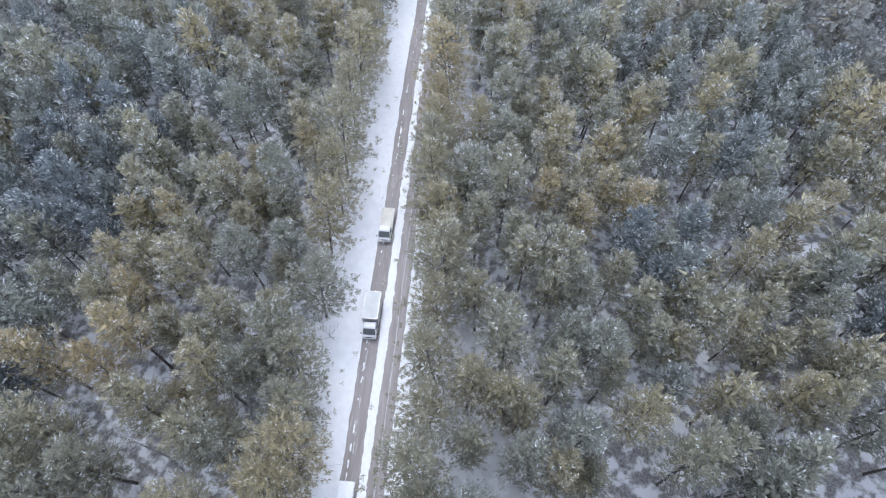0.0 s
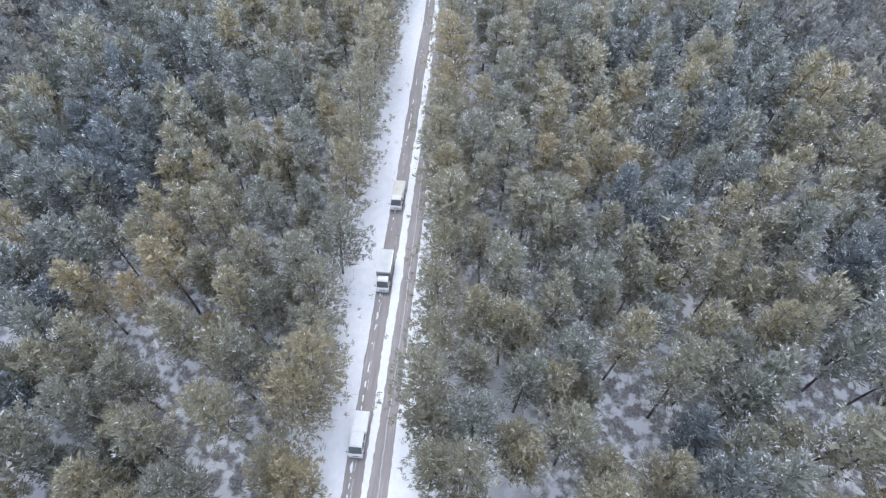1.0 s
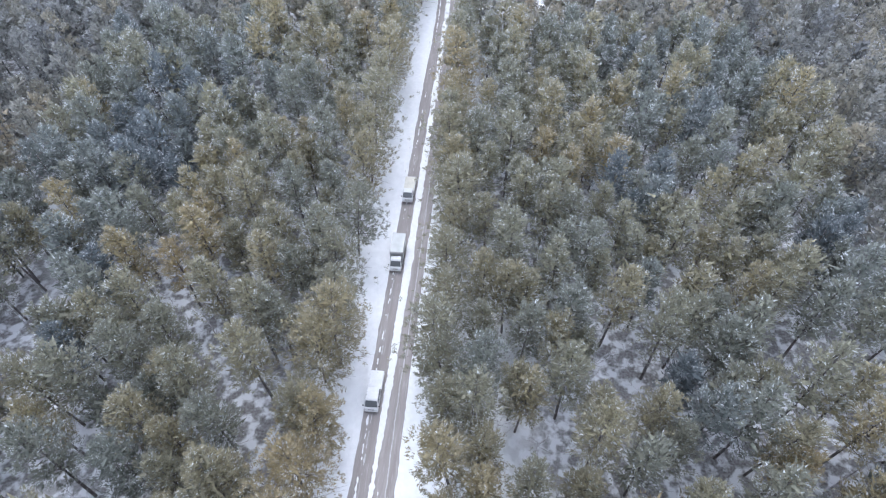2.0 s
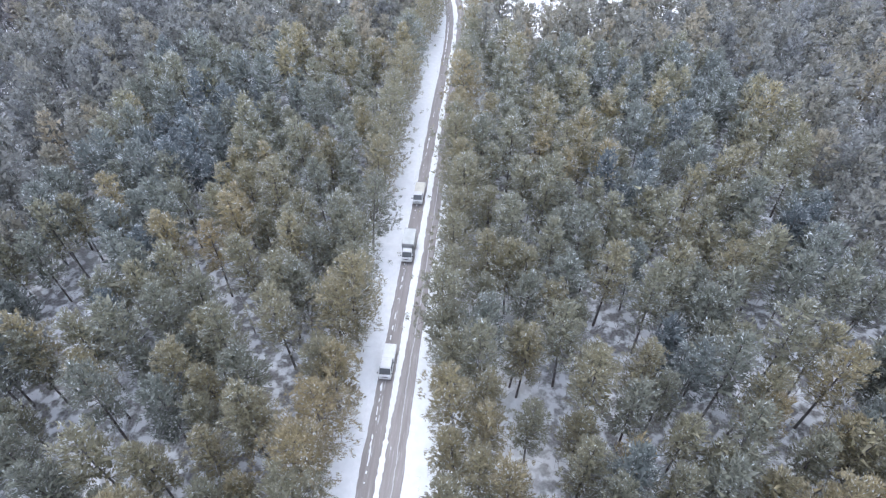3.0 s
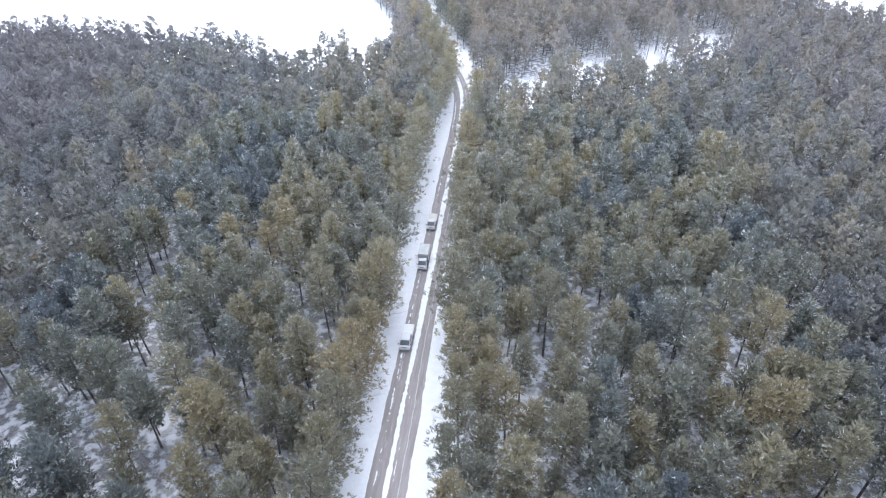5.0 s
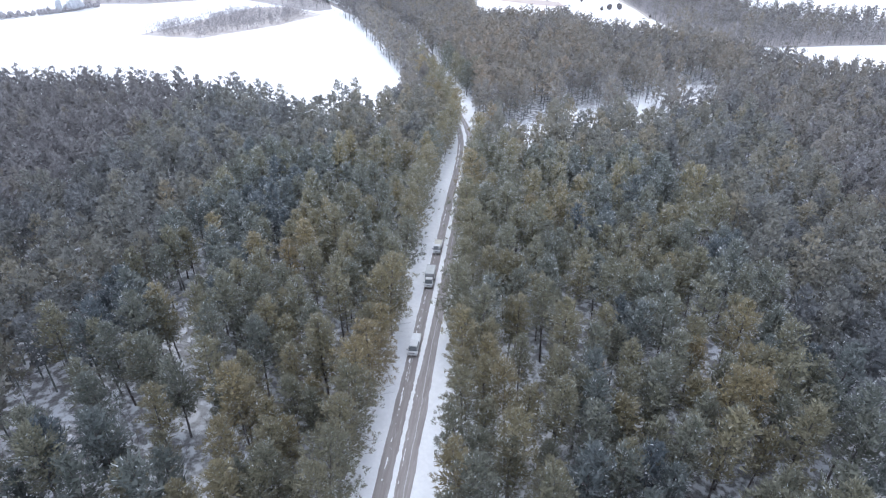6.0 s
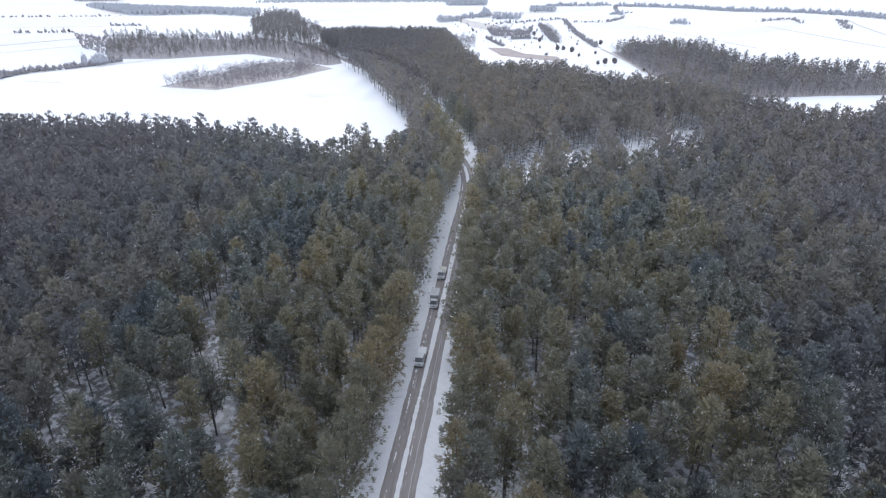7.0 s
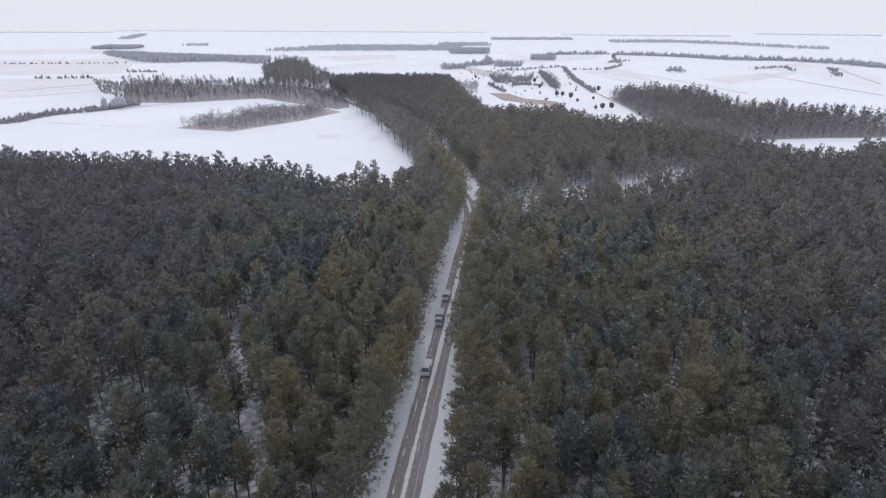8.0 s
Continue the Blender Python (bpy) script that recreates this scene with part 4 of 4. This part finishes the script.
for k, (poly, gap) in enumerate((([(-23, 774), (-10, 682), (9, 684), (7, 799), (-11, 842)], 5.0), ([(11, 684), (34, 687), (36, 781), (10, 767)], 5.0), ([(53, 838), (57, 628), (67, 615), (70, 736), (63, 863)], 4.6),
                                 ([(-77, 1132), (-34, 1079), (21, 1105), (31, 1210), (-41, 1249)], 8.0), ([(-124, 998), (-78, 1003), (-85, 1092), (-137, 1105)], 9.0), ([(-60, 600), (-27, 553), (-34, 662), (-65, 675)], 5.5), ([(-450, 519), (-372, 452), (-366, 440), (-497, 626), (-583, 684)], 5.5), ([(-420, 275), (-371, 303), (-369, 345), (-345, 392), (-352, 396), (-376, 345), (-378, 308)], 2.6))):
    sx, sy = scatter(poly, gap, 580 + k)
    mass("thicket", "grey leafless thicket between the snowy plots", "thicket", BARE_FAR if k < 6 else BUSH_FAR, sx, sy, 585 + k, [M_BIRCH, M_BIRCH], np.zeros(len(sx)), (0.4, 1.0) if k < 6 else (0.4, 0.95), -0.03)
sx, sy = scatter([(-36, 621), (55, 482), (104, 602), (91, 902), (-102, 1100), (-89, 900)], 30, 560)
mass("scattered_bushes", "scattered dark bushes and small trees on snow", "bush", BUSH_FAR, sx, sy, 561, [M_BIRCH, M_BIRCH], np.zeros(len(sx)), (0.3, 1.1), -0.03)

ROUND = soft_tree(170, 9.0, 3.4, 0.16, 5, 2, 5, 0.7, 0.12, 4, 44, 2, 0.7)
for k, (x, y, grow) in enumerate([(58, 540, 0.9), (64, 541, 0.8), (71, 520, 0.95), (75, 491, 0.55), (93, 513, 0.55), (86, 436, 0.6), (92, 437, 0.85), (100, 438, 0.9), (109, 600, 0.9), (125, 449, 0.45), (-1, 776, 0.9), (39, 714, 0.9), (43, 626, 0.8), (-44, 771, 0.7), (118, 404, 0.4), (-346, 394, 1.0), (-602, 700, 0.8)]):
    (wv, wf), (nv, nf_) = ROUND
    tree = new("field_tree")
    # Trunk mesh includes the crown's heart, dark bark standing in for shade inside.
    for nm, pv, pf, mat in (("trunk", wv, wf, M_BARK), ("crown", nv, nf_, M_BIRCH)):
        new(nm, mesh_of(nm, pv, pf, [mat])).parent = tree
    tree.matrix_basis = pose(x, y, float(ground_height(x, y)[0]), 0, 0, 40 * k)
    tree.scale = (grow, grow, grow)
    tagged(tree, "dark round tree standing alone in the snowy field", "tree", "trees in the field")

M_STUBBLE = snow_material("snowy_stubble", (0.72, 0.69, 0.65), (0.56, 0.51, 0.45), 0.08)
M_GREYFIELD = snow_material("thin_snow_field", (0.90, 0.90, 0.905), (0.855, 0.85, 0.845), 0.03)
M_WARM = snow_material("snow_over_stubble", (0.88, 0.85, 0.835), (0.80, 0.765, 0.745), 0.02)
M_BROWN = snow_material("brown_scrub_ground", (0.36, 0.31, 0.285), (0.58, 0.55, 0.535), 0.12)
M_EARTH = snow_material("bare_brown_earth", (0.36, 0.285, 0.25), (0.47, 0.41, 0.38), 0.1)
M_LITTER = snow_material("leaf_litter_under_thin_snow", (0.25, 0.225, 0.22), (0.42, 0.405, 0.405), 0.3)
M_TRACK = snow_material("field_track", (0.45, 0.40, 0.35), (0.55, 0.52, 0.49), 0.2)
FIELDS = [(WEST_BELT, M_LITTER, "brown scrubby ground under the leafless wood"), (FAR_EAST, M_LITTER, "brown ground under the far belt of trees"),
          ([(-229, 295), (-183, 286), (-151, 343), (-135, 396), (-177, 439), (-205, 429)], M_BROWN, "brown scrubby ground under the copse"), ([(-15, 572), (7, 569), (25, 520), (56, 498), (59, 462), (30, 476), (2, 501)], M_EARTH, "brown grassy field with thin snow"),
          ([(-117, 1157), (-87, 1082), (-16, 909), (-26, 808), (-49, 861), (-101, 1060)], M_STUBBLE, "brown bank of dry grass"),
          ([(-1260, 957), (-780, 1072), (-639, 831), (-952, 705)], M_WARM, "thinly snowed stubble field"), ([(-857, 650), (-583, 719), (-529, 647), (-605, 460)], M_WARM, "thinly snowed stubble strip"), ([(-581, 438), (-519, 628), (-463, 576), (-544, 385)], M_WARM, "thinly snowed field strip"),
          ([(-1186, 1165), (-876, 1350), (-832, 1123), (-1041, 1040)], M_WARM, "pale snowy field with stubble"), ([(-2053, 2095), (-1475, 2337), (-1218, 1610), (-1454, 1452)], M_WARM, "distant stubble field"),
          ([(190, 1007), (213, 1009), (199, 754), (178, 736)], M_WARM, "strip of thin snow over grass"), ([(125, 937), (206, 1038), (210, 709), (170, 687)], M_WARM, "stubble field under thin snow"), ([(459, 1140), (624, 1284), (593, 1038), (475, 980)], M_WARM, "stubble strip under thin snow"), ([(281, 811), (488, 1010), (482, 953), (291, 719)], M_WARM, "pale stubble strip in the snow"), ([(-1088, 1073), (-936, 1189), (-857, 1079), (-956, 929)], M_WARM, "pale stubble field in the snow"), ([(-524, 1484), (-334, 1623), (-280, 1353), (-393, 1256)], M_WARM, "thinly snowed field behind the pine clump"), ([(126, 908), (150, 915), (256, 594), (241, 576)], M_GREYFIELD, "pale snowy strip"), ([(-18, 1639), (264, 1898), (243, 1496), (61, 1163)], M_GREYFIELD, "thinly snowed field"),
          ([(487, 1070), (645, 1179), (563, 879), (439, 651)], M_GREYFIELD, "pale snowy field in strips"), ([(-109 + (9 + 2.5 * math.sin(5 * a + 1)) * math.cos(a), 276 + (6 + 2 * math.sin(3 * a)) * math.sin(a)) for a in np.linspace(0, 6.0, 22)], M_WARM, "patch of dry grass in the snow")]
for k, (poly, mat, label) in enumerate(FIELDS):
    bm = bmesh.new()
    bm.faces.new([bm.verts.new((x, y, 0.004 * k)) for x, y in poly])
    me = bpy.data.meshes.new("field")
    bm.to_mesh(me)
    bm.free()
    me.materials.append(mat)
    tagged(new("field", me), label, "field", kind="structure")
for half, line in ((1.6, [(106, 573), (117, 454), (118, 401)]), (1.2, [(407, 945), (408, 743), (411, 597)]), (1.0, [(208, 918), (253, 699), (272, 597)]), (1.3, [(617, 1121), (559, 963), (490, 745)]), (1.3, [(-567, 518), (-547, 590), (-529, 647)]), (0.7, [(-501, 460), (-485, 518), (-454, 565)]),
                   (0.4, [(-342, 308), (-325, 305), (-308, 303)]), (0.25, [(-293, 300), (-273, 298), (-253, 297)]), (0.9, [(-337, 382), (-329, 409), (-301, 465)]), (1.2, [(-614, 716), (-588, 725), (-565, 732)]), (2.0, [(-143, 1137), (-11, 1242), (214, 1491)]), (1.5, [(-354, 963), (-246, 1045), (-143, 1137)]),
                   (1.3, [(-321, 824), (-343, 964), (-258, 1211)]), (1.5, [(103, 1021), (101, 741), (106, 582)]), (1.8, [(-16, 929), (42, 999), (100, 1072)]), (1.4, [(111, 992), (168, 1000), (219, 1116)]), (1.6, [(-795, 768), (-708, 794), (-639, 825)])):
    v, f = ribbon(spline(line, 20.0), -half, half, 0.2)
    tagged(new("field_track", mesh_of("field_track", v, f, [M_TRACK])), "brown farm track across the snowy field", "track", kind="structure")

# ---------------------------------------------------------------- trucks on the road
M_WHITE = plain_material("white_car_paint", (0.74, 0.75, 0.76), 0.3, 0.0, 0.1, 3.0)
M_BOX = plain_material("grey_box_panel", (0.50, 0.52, 0.52), 0.5, 0.0, 0.12, 1.2)
M_CREAM = plain_material("cream_load_cover", (0.70, 0.68, 0.61), 0.7, 0.0, 0.15, 2.0)
M_GLASS = plain_material("dark_window_glass", (0.13, 0.14, 0.15), 0.08, 0.0, 0.0)
M_BLACK = plain_material("black_plastic", (0.02, 0.02, 0.02), 0.6)
M_TYRE = plain_material("tyre_rubber", (0.022, 0.021, 0.02), 0.85)
M_RIM = plain_material("steel_rim", (0.42, 0.42, 0.43), 0.35, 0.8)
M_LAMP = plain_material("headlamp_glass", (0.75, 0.77, 0.8), 0.12)
M_PLATE = plain_material("plate", (0.6, 0.6, 0.58), 0.5)


def block(x0, x1, y0, y1, z0, z1, round_off=0.03, top=1.0):
    """A box with rounded edges, its top narrowed by a share."""
    bm = bmesh.new()
    bmesh.ops.create_cube(bm, size=1)
    for w in bm.verts:
        s = top if w.co.z > 0 else 1.0
        w.co = ((x0 + x1) / 2 + w.co.x * (x1 - x0) * s, (y0 + y1) / 2 + w.co.y * (y1 - y0), (z0 + z1) / 2 + w.co.z * (z1 - z0))
    bmesh.ops.bevel(bm, geom=bm.edges[:], offset=round_off, segments=2, affect="EDGES")
    return bm


def extrude_side(profile, half, narrow):
    """A body from its side outline (y, z); narrow: (z, share) pairs that pull the width in."""
    bm = bmesh.new()
    zs, ss = zip(*narrow)
    rows = [[bm.verts.new((sx * half * float(np.interp(z, zs, ss)), y, z)) for y, z in profile] for sx in (-1, 1)]
    n = len(profile)
    bm.faces.new(rows[0][::-1]), bm.faces.new(rows[1])
    for i in range(n):
        j = (i + 1) % n
        bm.faces.new((rows[0][i], rows[0][j], rows[1][j], rows[1][i]))
    bmesh.ops.recalc_face_normals(bm, faces=bm.faces[:])
    bmesh.ops.bevel(bm, geom=bm.edges[:], offset=0.045, segments=2, affect="EDGES")
    return bm


def pane(corners, thick):
    """A thin slab on four corners, proud of the body by its thickness."""
    bm = bmesh.new()
    c = [Vector(p) for p in corners]
    nrm = (c[1] - c[0]).cross(c[2] - c[0]).normalized() * thick
    a, b = [bm.verts.new(p - nrm) for p in c], [bm.verts.new(p + nrm) for p in c]
    bm.faces.new(a[::-1]), bm.faces.new(b)
    for i in range(4):
        j = (i + 1) % 4
        bm.faces.new((a[i], a[j], b[j], b[i]))
    return bm


def drum(radius, width, sides, x, y, z):
    bm = bmesh.new()
    bmesh.ops.create_cone(bm, cap_ends=True, segments=sides, radius1=radius, radius2=radius, depth=width, matrix=pose(x, y, z, 0, 90, 0))
    bmesh.ops.bevel(bm, geom=[e for e in bm.edges if e.calc_face_angle(0) > 1], offset=0.03, segments=2, affect="EDGES")
    return bm


def truck(label, cab_long, load):
    """A small cab-over truck that faces -y, its front bumper at the origin. load: open, box or cover."""
    root = new("small_truck")
    half = 0.83
    outline = [(0.05, 0.42), (0.0, 0.62), (0.02, 0.96), (0.20, 1.08), (0.78, 1.82), (0.95, 1.93), (cab_long - 0.1, 1.97), (cab_long, 1.88), (cab_long, 0.42)]
    narrow = [(0, 1.0), (1.15, 1.0), (1.9, 0.86), (2.1, 0.84)]
    body = part("cab", extrude_side(outline, half, narrow), M_WHITE, root)
    part("windscreen", pane([(-0.76, 0.235, 1.12), (0.76, 0.235, 1.12), (0.69, 0.735, 1.765), (-0.69, 0.735, 1.765)], 0.02), M_GLASS, body, "dark windscreen glass")
    part("wiper", pane([(-0.5, 0.21, 1.13), (0.1, 0.21, 1.13), (0.1, 0.235, 1.16), (-0.5, 0.235, 1.16)], 0.012), M_BLACK, body, "black wiper")
    doors = [(0.5, 1.42)] if cab_long < 2 else [(0.5, 1.42), (1.52, 2.3)]
    for sx in (-1, 1):
        for a, b in doors:
            shift = 0.36 if a < 1 else 0.02
            part("side_window", pane([(sx * 0.822, a, 1.26), (sx * 0.822, b, 1.26), (sx * 0.745, b, 1.76), (sx * 0.745, a + shift, 1.76)], 0.012), M_GLASS, body, "dark side window")
            part("door_handle", block(sx * 0.84 - 0.015, sx * 0.84 + 0.015, b - 0.2, b - 0.06, 1.05, 1.09, 0.008), M_BLACK, body)
        part("mirror", block(sx * 0.98 - 0.07, sx * 0.98 + 0.07, 0.24, 0.32, 1.22, 1.48, 0.02), M_BLACK, body, "black wing mirror")
        part("mirror_arm", block(min(sx * 0.80, sx * 0.95), max(sx * 0.80, sx * 0.95), 0.27, 0.30, 1.30, 1.34, 0.008), M_BLACK, body)
        part("headlight", block(sx * 0.62 - 0.17, sx * 0.62 + 0.17, -0.03, 0.06, 0.70, 0.90, 0.025), M_LAMP, body, "clear headlight")
    part("grille", block(-0.38, 0.38, -0.02, 0.05, 0.76, 0.86, 0.015), M_BLACK, body, "black grille slot")
    part("bumper", block(-0.82, 0.82, -0.06, 0.14, 0.36, 0.60, 0.04), M_WHITE, body)
    part("number_plate", block(-0.22, 0.22, -0.075, -0.05, 0.44, 0.54, 0.006), M_PLATE, body, "pale blank number plate")
    bed0, bed1 = cab_long + 0.06, 5.0 if load != "box" else 5.35
    part("chassis", block(-0.42, 0.42, 0.5, bed1 - 0.1, 0.42, 0.62, 0.02), M_BLACK, root, "black chassis frame")
    if load == "box":
        box = part("cargo_box", block(-0.93, 0.93, bed0 + 0.05, bed1, 0.72, 2.62, 0.035), M_BOX, root, "pale grey cargo box")
        for yy in (bed0 + 0.06, bed1 - 0.01):
            part("box_frame", block(-0.945, 0.945, yy - 0.035, yy + 0.035, 0.70, 2.645, 0.015), M_RIM, box, "aluminium edge frame")
        for sx in (-1, 1):
            part("roof_rail", block(sx * 0.92 - 0.03, sx * 0.92 + 0.03, bed0 + 0.1, bed1 - 0.05, 2.585, 2.645, 0.012), M_RIM, box)
    else:
        bed = part("load_bed", block(-0.88, 0.88, bed0, bed1, 0.66, 0.80, 0.02), M_WHITE, root)
        high = 1.25 if load == "cover" else 1.38
        for sx in (-1, 1):
            part("side_board", block(sx * 0.87 - 0.025, sx * 0.87 + 0.025, bed0, bed1, 0.78, high, 0.012), M_WHITE, bed)
        for yy in (bed0 + 0.03, bed1 - 0.03):
            part("end_board", block(-0.84, 0.84, yy - 0.025, yy + 0.025, 0.78, high, 0.012), M_WHITE, bed)
        bm = bmesh.new()
        bmesh.ops.create_grid(bm, x_segments=10, y_segments=14, size=0.5)
        r = random.Random(len(label))
        for w in bm.verts:
            edge = max(abs(w.co.x), abs(w.co.y)) * 2
            w.co = (w.co.x * 1.68, (bed0 + bed1) / 2 + w.co.y * (bed1 - bed0 - 0.12), high + (0.02 if edge > 0.95 else 0.06 + r.uniform(-0.025, 0.03)) - 0.03)
        bmesh.ops.extrude_face_region(bm, geom=bm.faces[:])
        for w in bm.verts[165:]:
            w.co.z -= 0.3
        part("load", bm, M_CREAM if load == "cover" else M_SNOW, bed, "cream cover over the load" if load == "cover" else "load buried under white snow")
    for sx in (-1, 1):
        for yy in (0.78, 3.75):
            wheel = part("wheel", drum(0.31, 0.2, 20, sx * 0.70, yy, 0.315), M_TYRE, root, "black tyre")
            part("rim", drum(0.18, 0.03, 14, sx * 0.80, yy, 0.315), M_RIM, wheel, "grey steel rim")
    return tagged(root, label, "truck", "trucks in a line on the road")


def along_road(y):
    i = int(np.argmin(np.abs(ROAD_LINE[:, 1] - y)))
    return float(np.interp(y, ROAD_LINE[max(0, i - 2):i + 3, 1], ROAD_LINE[max(0, i - 2):i + 3, 0]))


for label, cab_long, load, y in (("white double-cab pickup truck with snow-covered load bed", 2.5, "open", 0.1), ("white small truck with a tall pale grey cargo box", 1.6, "box", 21.6), ("white small truck with a cream-coloured load bed", 1.6, "cover", 35.6)):
    truck(label, cab_long, load).matrix_basis = pose(along_road(y) - 1.55, y, 0.0)
